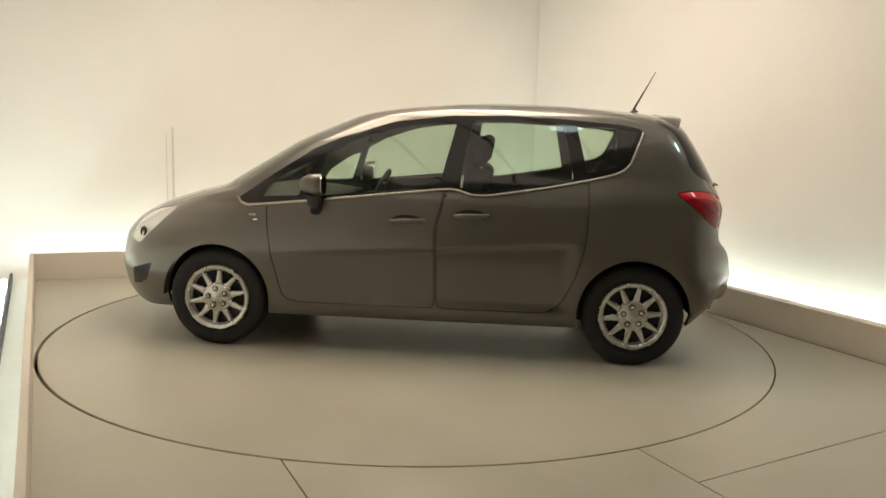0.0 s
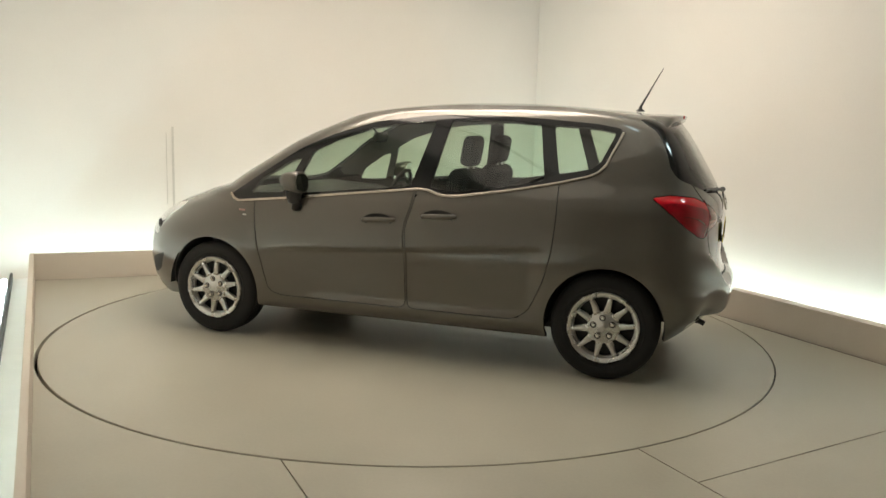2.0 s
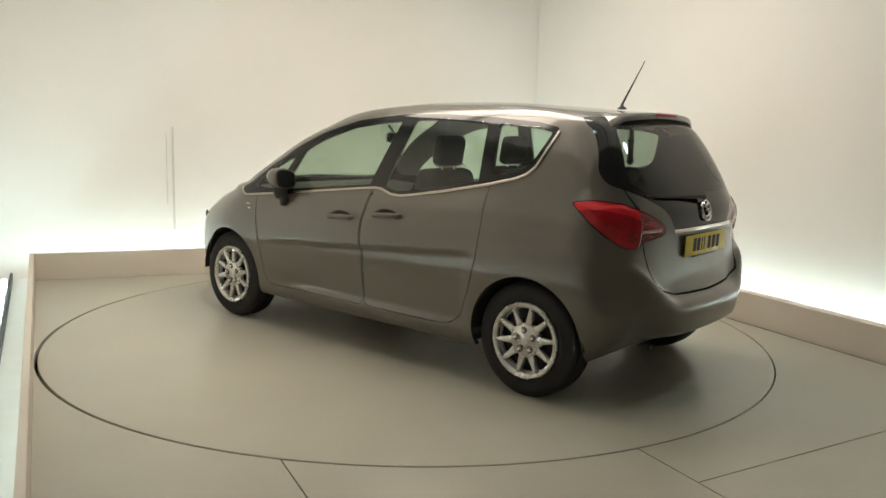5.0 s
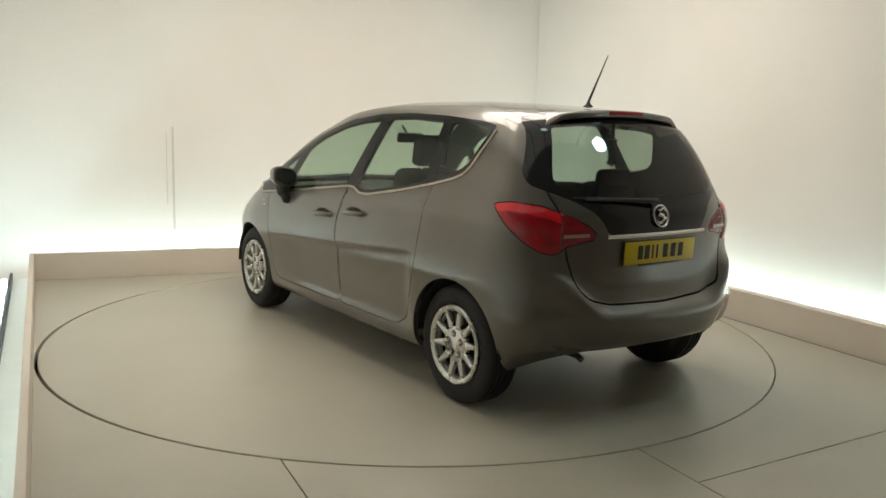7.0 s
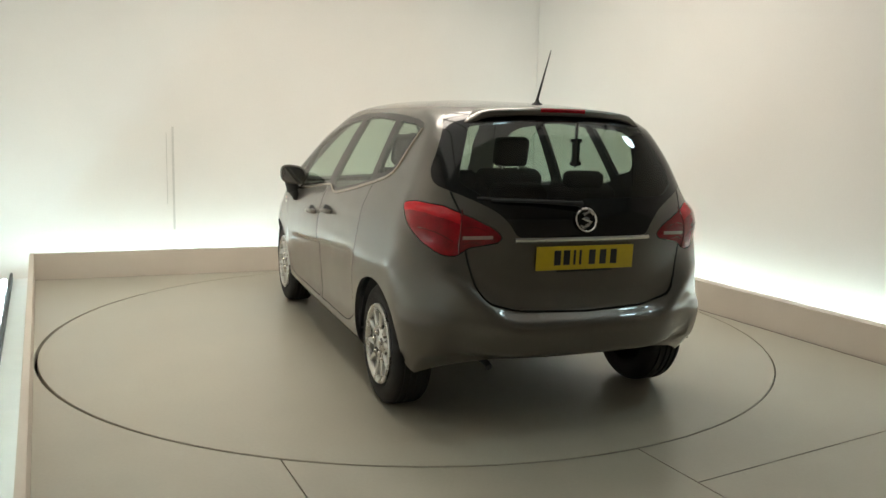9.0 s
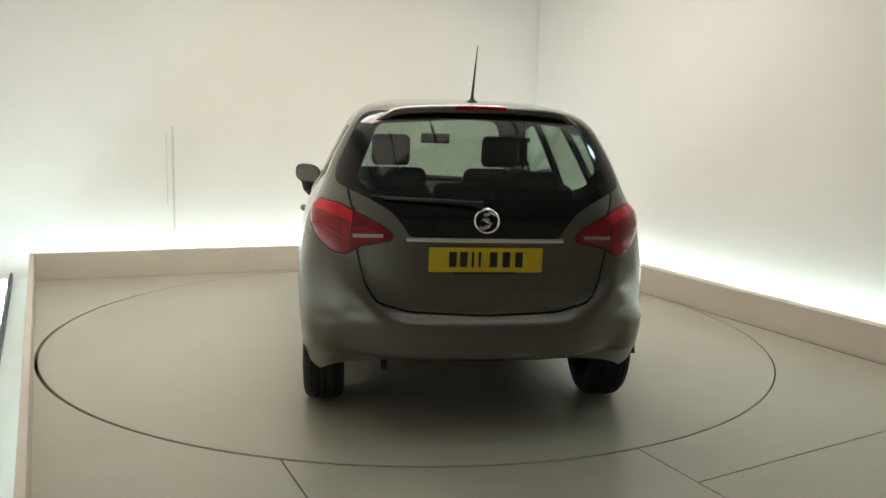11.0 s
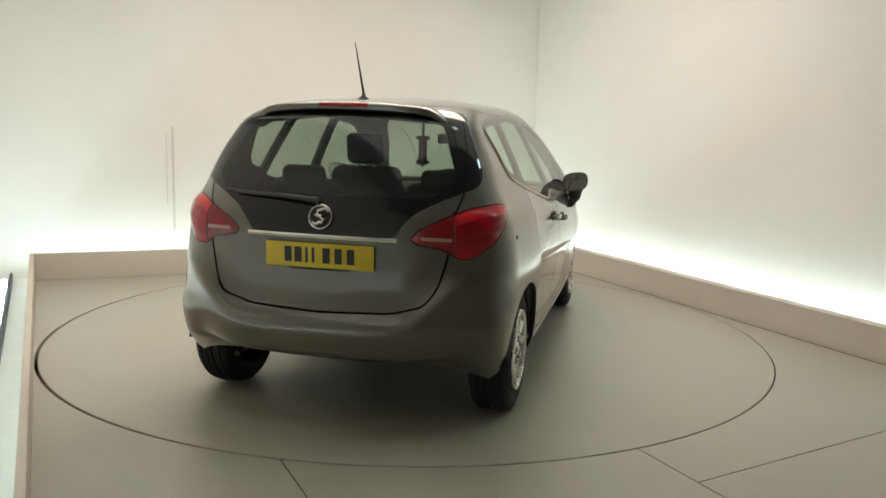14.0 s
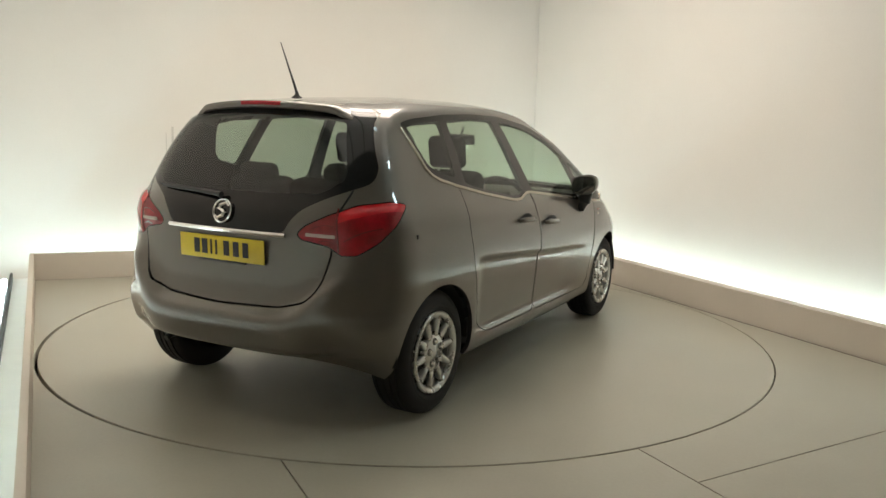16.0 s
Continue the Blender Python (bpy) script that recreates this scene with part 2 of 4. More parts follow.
def room():
    w = 0.12
    wl, wr = WALL_L, WALL_R
    bl, br = back_v(wl, WALL_B), back_v(wr, WALL_B)
    slab("wall_north", [uv(wl - w, bl), uv(wr + w, br), uv(wr + w, br + w), uv(wl - w, bl + w)], -0.1, ROOM_H, WALL,
         "plain cream white studio back wall, brightly lit at its foot")
    vd = -4.2
    slab("wall_east", [uv(wr, br), uv(wr, vd), uv(wr + w, vd), uv(wr + w, br)], -0.1, ROOM_H, WALL,
         "plain cream white studio side wall, brightly lit at its foot")
    slab("wall_west", [uv(wl - w, bl), uv(wl - w, vd), uv(wl, vd), uv(wl, bl)], -0.1, ROOM_H, WALL,
         "plain white studio side wall, washed out by light")
    # unseen walls, added; their grey sets how much light reaches the car's near side
    slab("wall_unseen_1", [uv(wr, vd), uv(wr, FRONT_V), uv(wr + w, FRONT_V), uv(wr + w, vd)], -0.1, ROOM_H, REAR_WALL, "unseen light grey wall added to throw light onto the car")
    slab("wall_unseen_2", [uv(wl - w, vd), uv(wl - w, FRONT_V), uv(wl, FRONT_V), uv(wl, vd)], -0.1, ROOM_H, REAR_WALL, "unseen light grey wall added to throw light onto the car")
    slab("wall_south", [uv(wl - w, FRONT_V - w), uv(wr + w, FRONT_V - w), uv(wr + w, FRONT_V), uv(wl - w, FRONT_V)], -0.1, ROOM_H, REAR_WALL,
         "unseen light grey wall added to close the studio")
    slab("ceiling", [uv(wl - w, FRONT_V - w), uv(wr + w, FRONT_V - w), uv(wr + w, br + w + 0.5), uv(wl - w, bl + w + 0.5)], ROOM_H, ROOM_H + 0.1, CEILING,
         "plain grey studio ceiling")
    # trough floor under everything
    slab("trough", [uv(wl, FRONT_V), uv(wr, FRONT_V), uv(wr, br), uv(wl, bl)], -0.14, -0.10, TROUGH, "white painted light trough floor")
    # low upstands round the stage
    k = 0.035
    slab("kerb_back", [uv(LEFT_U - k, back_v(LEFT_U - k)), uv(RIGHT_U + k, back_v(RIGHT_U + k)), uv(RIGHT_U + k, back_v(RIGHT_U + k) + k), uv(LEFT_U - k, back_v(LEFT_U - k) + k)],
         -0.1, KERB_H, KERB, "low cream painted upstand along the stage's back edge", bevel=0.004)
    slab("kerb_right", [uv(RIGHT_U - KERB_IN, FRONT_V), uv(RIGHT_U + k, FRONT_V), uv(RIGHT_U + k, back_v(RIGHT_U + k) - 0.002), uv(RIGHT_U - KERB_IN, back_v(RIGHT_U - KERB_IN) - 0.002)],
         -0.1, KERB_H - 0.001, KERB, "low cream painted upstand along the stage's side", bevel=0.004)
    slab("kerb_left", [uv(LEFT_U - k, FRONT_V), uv(LEFT_U, FRONT_V), uv(LEFT_U, back_v(LEFT_U) - 0.002), uv(LEFT_U - k, back_v(LEFT_U - k) - 0.002)],
         -0.1, KERB_H - 0.001, KERB, "low cream painted upstand beside the white light trough", bevel=0.004)


def floor_seals():
    """Dark seals where the floor meets the upstands."""
    ru = RIGHT_U - KERB_IN
    p = [uv(ru - 0.024, FRONT_V), uv(ru - 0.001, FRONT_V), uv(ru - 0.001, back_v(ru) - 0.023), uv(ru - 0.024, back_v(ru) - 0.023)]
    slab("trim_1", p, -0.05, -0.003, SEAL, "dark seal between the stage floor and the side upstand")
    a, b = LEFT_U + 0.002, ru - 0.002
    p = [uv(a, back_v(a) - 0.022), uv(b, back_v(b) - 0.022), uv(b, back_v(b) - 0.001), uv(a, back_v(a) - 0.001)]
    slab("trim_2", p, -0.05, -0.003, SEAL, "dark seal between the stage floor and the back upstand")


def wall_panel():
    """The filled joints round a service panel in the back wall."""
    a = -1.184
    for k, (u0, u1, z0, z1) in enumerate(((a - 0.012, a + 0.008, 0.34, 1.36), (a - 0.066, a - 0.060, 0.60, 1.30))):
        p = [uv(u0, back_v(u0, WALL_B) - 0.010), uv(u1, back_v(u1, WALL_B) - 0.010), uv(u1, back_v(u1, WALL_B) + 0.002), uv(u0, back_v(u0, WALL_B) + 0.002)]
        slab("wall_joint_%d" % (k + 1), p, z0, z1, JOINT, "thin grey joint of a service panel in the back wall")


def trough_strip():
    p = [uv(-2.672, -7.0), uv(-2.650, -7.0), uv(-2.650, 3.30), uv(-2.672, 3.30)]
    slab("trough_strip", p, -0.0995, -0.03, MATT, "black rubber strip along the trough floor", bevel=0.002)


def ring_hole(bm, r):
    circle = [(r * math.cos(2 * math.pi * k / 180) - 0.006, r * math.sin(2 * math.pi * k / 180) - 0.003) for k in range(180)]
    score(bm, circle, (1, 0, 0), (0, 1, 0), lambda c: True)
    dead = [f for f in bm.faces if math.hypot(f.calc_center_median().x + 0.006, f.calc_center_median().y + 0.003) < r]
    bmesh.ops.delete(bm, geom=dead, context="FACES")


def stage():
    # near black slab: the shade below the floor's gaps, put into its colour
    pit = slab("pit", [uv(LEFT_U, FRONT_V), uv(RIGHT_U, FRONT_V), uv(RIGHT_U, back_v(RIGHT_U)), uv(LEFT_U, back_v(LEFT_U))], -0.098, -0.06, PIT_SHADE,
               "near black slab below the stage floor, in place of shade in its gaps")
    root = tagged(new("floor"), "cream painted stage floor in large butted boards, lightly scuffed", "floor", kind="structure")
    g = 0.0035
    us = [LEFT_U + 0.001, -1.479, 0.073, RIGHT_U - KERB_IN - 0.024]
    def seam(u):
        return -2.84 + 0.081 * (u - us[2])
    cells = [(us[0], us[1], "left"), (us[1], us[2], "left"), (us[0], us[2], "rear"), (us[2], us[3], "back"), (us[2], us[3], "front")]
    for a, b, k in cells:
        a2, b2 = a + g * (a != us[0]), b - g * (b != us[3])
        v0a, v0b = {"back": (seam(a2) + g, seam(b2) + g), "rear": (0.0, 0.0)}.get(k, (FRONT_V, FRONT_V))
        v1a, v1b = (back_v(a2) - 0.022, back_v(b2) - 0.022) if k in ("back", "rear") else ((seam(a2) - g, seam(b2) - g) if k == "front" else (-0.002, -0.002))
        bm = bmesh.new()
        n, m = 14, 24
        rows = [[bm.verts.new(uv(a2 + (b2 - a2) * i / n, (v0a + (v0b - v0a) * i / n) * (1 - j / m) + (v1a + (v1b - v1a) * i / n) * j / m)) for i in range(n + 1)] for j in range(m + 1)]
        for j in range(m):
            for i in range(n):
                bm.faces.new((rows[j][i], rows[j][i + 1], rows[j + 1][i + 1], rows[j + 1][i]))
        ring_hole(bm, DISC_R + 0.007)
        r = bmesh.ops.extrude_face_region(bm, geom=bm.faces[:])
        bmesh.ops.translate(bm, vec=(0, 0, -0.05), verts=[q for q in r["geom"] if isinstance(q, bmesh.types.BMVert)])
        bmesh.ops.recalc_face_normals(bm, faces=bm.faces)
        finish(bm, "floor_board", FLOOR, root, smooth=False)
    bm = revolve([(0.0, -0.05), (DISC_R - 0.006, -0.05), (DISC_R - 0.006, -0.003), (DISC_R - 0.009, 0.0), (0.0, 0.0)], 180, "z")
    disc = tagged(new("turntable"), "large flush round cream painted turntable in the stage floor", "turntable")
    finish(bm, "deck", DISC, disc, smooth=False)
    ring = revolve([(DISC_R - 0.05, -0.052), (DISC_R - 0.008, -0.052), (DISC_R - 0.008, -0.058), (DISC_R - 0.05, -0.058), (DISC_R - 0.05, -0.052)], 120, "z")
    finish(ring, "edge_ring", STEEL, disc, smooth=False)
    return disc


room()
floor_seals()
wall_panel()
trough_strip()
turntable = stage()


def tube_run(name, a, b, material, label):
    """A row of fluorescent battens in the trough."""
    L = (b - a).length
    n = max(1, round(L / 1.25))
    for i in range(n):
        p, q = a.lerp(b, (i + 0.03) / n), a.lerp(b, (i + 0.97) / n)
        root = tagged(new(name), label, "light", group="battens in the trough")
        root.location = (p + q) / 2
        d = (q - p) / 2
        bm = bmesh.new()
        box(bm, (0, 0, 0), (d.length * 2, 0.06, 0.04), bevel=0.004)
        bmesh.ops.rotate(bm, matrix=Matrix.Rotation(math.atan2(d.y, d.x), 3, "Z"), verts=bm.verts)
        part("housing", bm, STEEL, root)
        part("fluorescent_tube", tube([-d + Vector((0, 0, 0.04)), d + Vector((0, 0, 0.04))], 0.019, 10), material, root, "glowing cool white tube")


zb = -0.08
tube_run("light_batten", uv(LEFT_U + 0.1, back_v(LEFT_U, 0.58), zb), uv(RIGHT_U - 0.1, back_v(RIGHT_U, 0.58), zb), TUBE_MATS[0], "fluorescent batten hidden behind the upstand")
tube_run("light_batten", uv(WALL_R - 0.09, back_v(RIGHT_U) + 0.3, zb), uv(WALL_R - 0.09, -3.6, zb), TUBE_MATS[1], "fluorescent batten hidden behind the upstand")
tube_run("light_batten", uv(WALL_L + 0.09, back_v(LEFT_U) + 0.3, zb), uv(WALL_L + 0.09, -4.1, zb), TUBE_MATS[2], "fluorescent batten hidden behind the upstand")


def ceiling_lamp(x, y, w=0.6, l=1.2):
    root = tagged(new("ceiling_light"), "glowing warm white rectangular ceiling light panel", "light", group="ceiling lights")
    root.location = (x, y, ROOM_H - 0.08)
    root.rotation_euler = (0, 0, math.atan2(U.y, U.x))
    bm = bmesh.new()
    box(bm, (0, 0, -0.02), (w, l, 0.038), bevel=0.005)
    part("frame", bm, STEEL, root)
    bm = bmesh.new()
    box(bm, (0, 0, -0.044), (w - 0.05, l - 0.05, 0.012))
    part("diffuser", bm, PANEL, root)


def spot_lamp(x, y, r, drop, aim, glow):
    """A drum lamp on a short stem, turned towards a point of the turntable."""
    root = tagged(new("round_ceiling_light"), "glowing cool white round studio spotlight under the ceiling", "light", group="round ceiling lights")
    root.location = (x, y, ROOM_H - drop)
    turn = (Vector(aim) - root.location).to_track_quat("-Z", "Y").to_matrix().to_4x4()
    drum = revolve([(0.0, 0.10), (r * 0.7, 0.10), (r + 0.02, 0.06), (r + 0.02, -0.03), (r + 0.004, -0.03), (r, -0.01)], 32, "z")
    bmesh.ops.transform(drum, matrix=turn, verts=drum.verts)
    part("housing", drum, STEEL, root)
    face = revolve([(0.0, -0.022), (r * 0.8, -0.018), (r, -0.010), (r, 0.0), (0.0, 0.0)], 32, "z")
    bmesh.ops.transform(face, matrix=turn, verts=face.verts)
    part("lens", face, glow, root)
    part("stem", tube([(0, 0, 0.08), (0, 0, drop)], 0.012, 8), STEEL, root)


def luminous_ceiling():
    """A stretched luminous sheet over the turntable, crossed by dark bowed ribs."""
    u0, u1, v0, v1 = -2.4, 2.2, -2.9, 1.5
    root = tagged(new("luminous_ceiling_light"), "large glowing warm white ceiling sheet crossed by dark bowed ribs", "light")
    part("diffuser", prism([uv(u0, v0), uv(u1, v0), uv(u1, v1), uv(u0, v1)], ROOM_H - 0.03, ROOM_H - 0.008), SHEET, root, "", 20)
    rim = [uv(u0, v0), uv(u1, v0), uv(u1, v1), uv(u0, v1)]
    for a, b in zip(rim, rim[1:] + rim[:1]):
        part("edge_bar", tube([a + Vector((0, 0, ROOM_H - 0.03)), b + Vector((0, 0, ROOM_H - 0.03))], 0.03, 8), STEEL, root)
    for k in range(5):
        uc = -1.8 + 0.9 * k
        pts = [uv(uc + 0.25 * math.sin(math.pi * j / 10), v0 + (v1 - v0) * j / 10, ROOM_H - 0.055) for j in range(11)]
        part("rib", tube(pts, 0.022, 8), MATT, root)


luminous_ceiling()
for cu in (-1.1, -0.1, 0.9):
    for cv in (-0.15, 0.75):
        c = uv(cu, cv)
        ceiling_lamp(c.x, c.y, 0.92, 0.82)
spot_lamp(1.15, -1.50, 0.16, 0.25, (0.4, -1.0, 0.6), SOFT_FACE)
spot_lamp(3.40, -0.98, 0.16, 0.26, (0.3, -1.0, 0.8), SPOT_FACE)


from mathutils import interpolate
from mathutils.bvhtree import BVHTree

# ---------------- the car: x forward from the rear axle, y to its left, z up ----------------
def table(rows):
    xs, ys = [r[0] for r in rows], [r[1] for r in rows]

    def f(x):
        if x <= xs[0]:
            return ys[0]
        if x >= xs[-1]:
            return ys[-1]
        i = max(k for k in range(len(xs)) if xs[k] <= x)
        i = min(i, len(xs) - 2)

        def slope(k):
            if k <= 0 or k >= len(xs) - 1:
                a, b = max(k - 1, 0), min(k + 1, len(xs) - 1)
                return (ys[b] - ys[a]) / (xs[b] - xs[a])
            l, r = (ys[k] - ys[k - 1]) / (xs[k] - xs[k - 1]), (ys[k + 1] - ys[k]) / (xs[k + 1] - xs[k])
            return 0 if l * r <= 0 else 2 * l * r / (l + r)
        h = xs[i + 1] - xs[i]
        t = (x - xs[i]) / h
        return (ys[i] * (1 + 2 * t) * (1 - t) ** 2 + slope(i) * h * t * (1 - t) ** 2
                + ys[i + 1] * t * t * (3 - 2 * t) - slope(i + 1) * h * t * t * (1 - t))
    return f


tail_x = table([(0.20, -0.57), (0.26, -0.625), (0.34, -0.665), (0.44, -0.692), (0.50, -0.700), (0.53, -0.698), (0.555, -0.684), (0.580, -0.650), (0.605, -0.628), (0.70, -0.607),
                (0.80, -0.606), (0.90, -0.605), (0.96, -0.605), (1.02, -0.600), (1.10, -0.561), (1.236, -0.484), (1.40, -0.384), (1.49, -0.321), (1.52, -0.295), (1.545, -0.24),
                (1.562, -0.12), (1.578, 0.05), (1.594, 0.28), (1.605, 0.52), (1.612, 0.70)])
corner_x = table([(0.20, -0.57), (0.34, -0.660), (0.50, -0.685), (0.70, -0.650), (0.90, -0.622), (1.02, -0.600), (1.10, -0.561), (1.236, -0.484), (1.40, -0.384), (1.49, -0.321), (1.52, -0.295), (1.545, -0.24),
                  (1.562, -0.12), (1.578, 0.05), (1.594, 0.28), (1.605, 0.52), (1.612, 0.70)])
nose_x = table([(0.18, 3.40), (0.25, 3.48), (0.35, 3.54), (0.47, 3.56), (0.64, 3.525), (0.75, 3.44), (0.856, 3.27), (0.93, 3.07), (0.98, 2.90), (1.017, 2.75),
                (1.06, 2.68), (1.193, 2.46), (1.335, 2.22), (1.443, 1.975), (1.519, 1.78), (1.555, 1.60), (1.578, 1.42), (1.594, 1.24), (1.605, 1.05), (1.612, 0.90)])
half_w = table([(0.18, 0.78), (0.22, 0.83), (0.27, 0.866), (0.35, 0.882), (0.50, 0.896), (0.66, 0.905), (0.75, 0.903), (0.86, 0.892), (0.93, 0.880), (0.985, 0.866),
                (1.04, 0.840), (1.10, 0.815), (1.30, 0.720), (1.45, 0.640), (1.50, 0.607), (1.53, 0.580), (1.558, 0.535), (1.582, 0.450), (1.597, 0.35), (1.608, 0.20), (1.612, 0.10)])
tail_r = table([(0.20, 0.44), (0.90, 0.43), (1.10, 0.42), (1.30, 0.36), (1.45, 0.33), (1.50, 0.36), (1.55, 0.5), (1.612, 0.06)])
tail_n = table([(0.20, 2.5), (0.70, 2.55), (1.0, 2.7), (1.2, 3.2), (1.45, 3.4), (1.52, 2.6), (1.60, 2.2)])
nose_r = table([(0.18, 1.0), (0.60, 1.05), (0.80, 0.95), (0.93, 0.72), (1.0, 0.46), (1.06, 0.44), (1.3, 0.46), (1.5, 0.58), (1.56, 0.5), (1.612, 0.06)])
nose_n = table([(0.18, 2.3), (0.7, 2.3), (0.93, 2.2), (1.05, 2.6), (1.3, 3.2), (1.5, 3.8), (1.56, 3.2), (1.612, 2.2)])


def smooth(a, b, x):
    t = min(max((x - a) / (b - a), 0), 1)
    return t * t * (3 - 2 * t)


SCALLOP_TOP = table([(0.40, 0.765), (1.0, 0.72), (1.6, 0.675), (2.1, 0.64), (2.2, 0.62)])


def width(x, z):
    w = half_w(z)
    t = (x - 1.15) / 2.0
    w -= (0.030 if x > 1.15 else 0.018) * t * t * (1 + 0.6 * smooth(1.0, 1.4, z))
    w -= 0.022 * smooth(0.35, -0.25, x) * smooth(1.35, 1.1, z)
    # haunch over the rear wheel, hollow of the lower doors
    w += 0.008 * math.exp(-((x + 0.02) / 0.34) ** 2 - ((z - 0.70) / 0.14) ** 2)
    # shoulder crease that runs forward from the rear lamp
    w += 0.011 * max(0.0, 1 - abs(z - 1.045) / 0.11) * smooth(1.25, 0.25, x)
    w += 0.010 * math.exp(-((x - 2.64) / 0.34) ** 2 - ((z - 0.68) / 0.12) ** 2)
    if 0.2 < x < 2.35 and 0.25 < z < 0.85:
        top = SCALLOP_TOP(x)
        edge = smooth(top + 0.004, top - 0.035, z) * smooth(0.37, 0.43, x) * smooth(2.25, 1.75, x + 0.9 * max(0, 0.50 - z)) * smooth(0.30, 0.37, z)
        w -= 0.024 * edge
    return w


def outline(z, n_tail=30, n_side=64, n_nose=20):
    """Half the plan outline at a height, from the tail's middle to the nose's middle."""
    xr, xf, rr, rf, nr, nf = tail_x(z), nose_x(z), tail_r(z), nose_r(z), tail_n(z), nose_n(z)
    pts = []
    for k in range(n_tail):
        a = math.pi / 2 * k / n_tail
        s = math.sin(a) ** (2 / nr)
        # the bumper's ledge sweeps up towards the lamps
        ledge = tail_x(z - 0.20 * smooth(0.42, 0.80, s) * smooth(1.0, 0.85, z)) - xr
        w = smooth(0.66, 0.98, s)
        x = xr + rr - rr * math.cos(a) ** (2 / nr) + (ledge * (1 - w) + (corner_x(z) - xr) * w) * math.cos(a)
        pts.append((x, width(xr + rr, z) * math.sin(a) ** (2 / nr)))
    x0, x1 = xr + rr, xf - rf
    for k in range(n_side + 1):
        x = x0 + (x1 - x0) * k / n_side
        pts.append((x, width(x, z)))
    for k in range(1, n_nose + 1):
        a = math.pi / 2 * k / n_nose
        x = xf - rf + rf * math.sin(a) ** (2 / nf)
        pts.append((x, width(x1, z) * max(math.cos(a), 0) ** (2 / nf)))
    return pts


def levels():
    zs = [0.225, 0.25, 0.275]
    z = 0.30
    while z < 1.06:
        zs.append(z)
        z += 0.02 if z < 0.48 or z > 0.80 else 0.011
    while z < 1.48:
        zs.append(z)
        z += 0.03
    return zs + [1.49, 1.505, 1.52, 1.532, 1.544, 1.555, 1.566, 1.576, 1.585, 1.592, 1.598, 1.603, 1.607, 1.610, 1.612]


def shell():
    bm = bmesh.new()
    rings = []
    for z in levels():
        half = outline(z)
        ring = []
        for side in (1, -1):
            seq = half if side == 1 else half[-2:0:-1]
            for x, y in seq:
                lift = 0.135 * smooth(-0.24, -0.58, x) * smooth(0.42, 0.20, z) - 0.022 * smooth(2.95, 3.2, x) * smooth(0.42, 0.20, z)
                ring.append(bm.verts.new((x, y * side, z + lift)))
        rings.append(ring)
    n = len(rings[0])
    for a, b in zip(rings, rings[1:]):
        for k in range(n):
            bm.faces.new((a[k], a[(k + 1) % n], b[(k + 1) % n], b[k]))
    bm.faces.new(rings[-1])
    bmesh.ops.recalc_face_normals(bm, faces=bm.faces)
    return bm


# outlines on the car's side, seen from the side as (x, z)
DLO = rounded([(2.50, 0.962), (2.44, 0.928), (2.07, 0.966), (1.675, 1.012), (1.23, 1.060), (1.12, 1.064), (1.02, 1.036), (0.90, 1.040), (0.58, 1.090), (0.31, 1.144), (0.13, 1.190), (0.06, 1.245),
               (-0.005, 1.40), (-0.025, 1.462), (0.11, 1.486), (0.46, 1.512), (0.81, 1.524), (1.17, 1.516), (1.53, 1.470), (1.82, 1.384), (2.04, 1.285), (2.33, 1.090)], 0.035, 3)
PANES = {
    "front_quarter_pane": rounded([(2.34, 0.985), (2.105, 0.995), (2.015, 1.225), (2.10, 1.195), (2.28, 1.080)], 0.015, 2),
    "front_door_pane": rounded([(2.045, 0.992), (1.66, 1.032), (1.225, 1.078), (1.135, 1.480), (1.36, 1.462), (1.56, 1.428), (1.80, 1.348), (1.945, 1.270)], 0.02, 3),
    "rear_door_pane": rounded([(1.10, 1.080), (1.01, 1.055), (0.90, 1.060), (0.58, 1.110), (0.395, 1.148), (0.465, 1.478), (0.80, 1.496), (1.035, 1.490)], 0.02, 3),
    "rear_quarter_pane": rounded([(0.315, 1.185), (0.14, 1.222), (0.085, 1.262), (0.025, 1.40), (0.012, 1.440), (0.12, 1.462), (0.385, 1.476)], 0.025, 3),
}
FRONT_DOOR = rounded([(2.30, 1.06), (2.305, 0.86), (2.275, 0.62), (2.205, 0.345), (2.12, 0.318), (1.232, 0.318), (1.238, 0.60), (1.245, 0.84), (1.205, 0.96), (1.19, 1.12)], 0.05, 3)
REAR_DOOR = rounded([(1.178, 1.12), (1.193, 0.96), (1.233, 0.84), (1.226, 0.60), (1.220, 0.318), (0.54, 0.318), (0.45, 0.37), (0.36, 0.56), (0.315, 0.74), (0.300, 0.94), (0.31, 1.25)], 0.05, 3)
BONNET = rounded([(2.62, 0.0), (2.46, 0.50), (2.55, 0.70), (3.05, 0.60), (3.36, 0.35), (3.43, 0.0), (3.36, -0.35), (3.05, -0.60), (2.55, -0.70), (2.46, -0.50)], 0.06, 3)
HEADLAMP = rounded([(2.96, 0.880), (3.08, 0.760), (3.23, 0.625), (3.33, 0.655), (3.27, 0.78), (3.14, 0.85)], 0.03, 3)
FOG = rounded([(3.11, 0.515), (3.30, 0.455), (3.31, 0.335), (3.17, 0.385)], 0.02, 2)
# on the tail, seen from behind as (y, z)
def mirrored(half):
    return half + [(-y, z) for y, z in half[::-1] if y > 0]


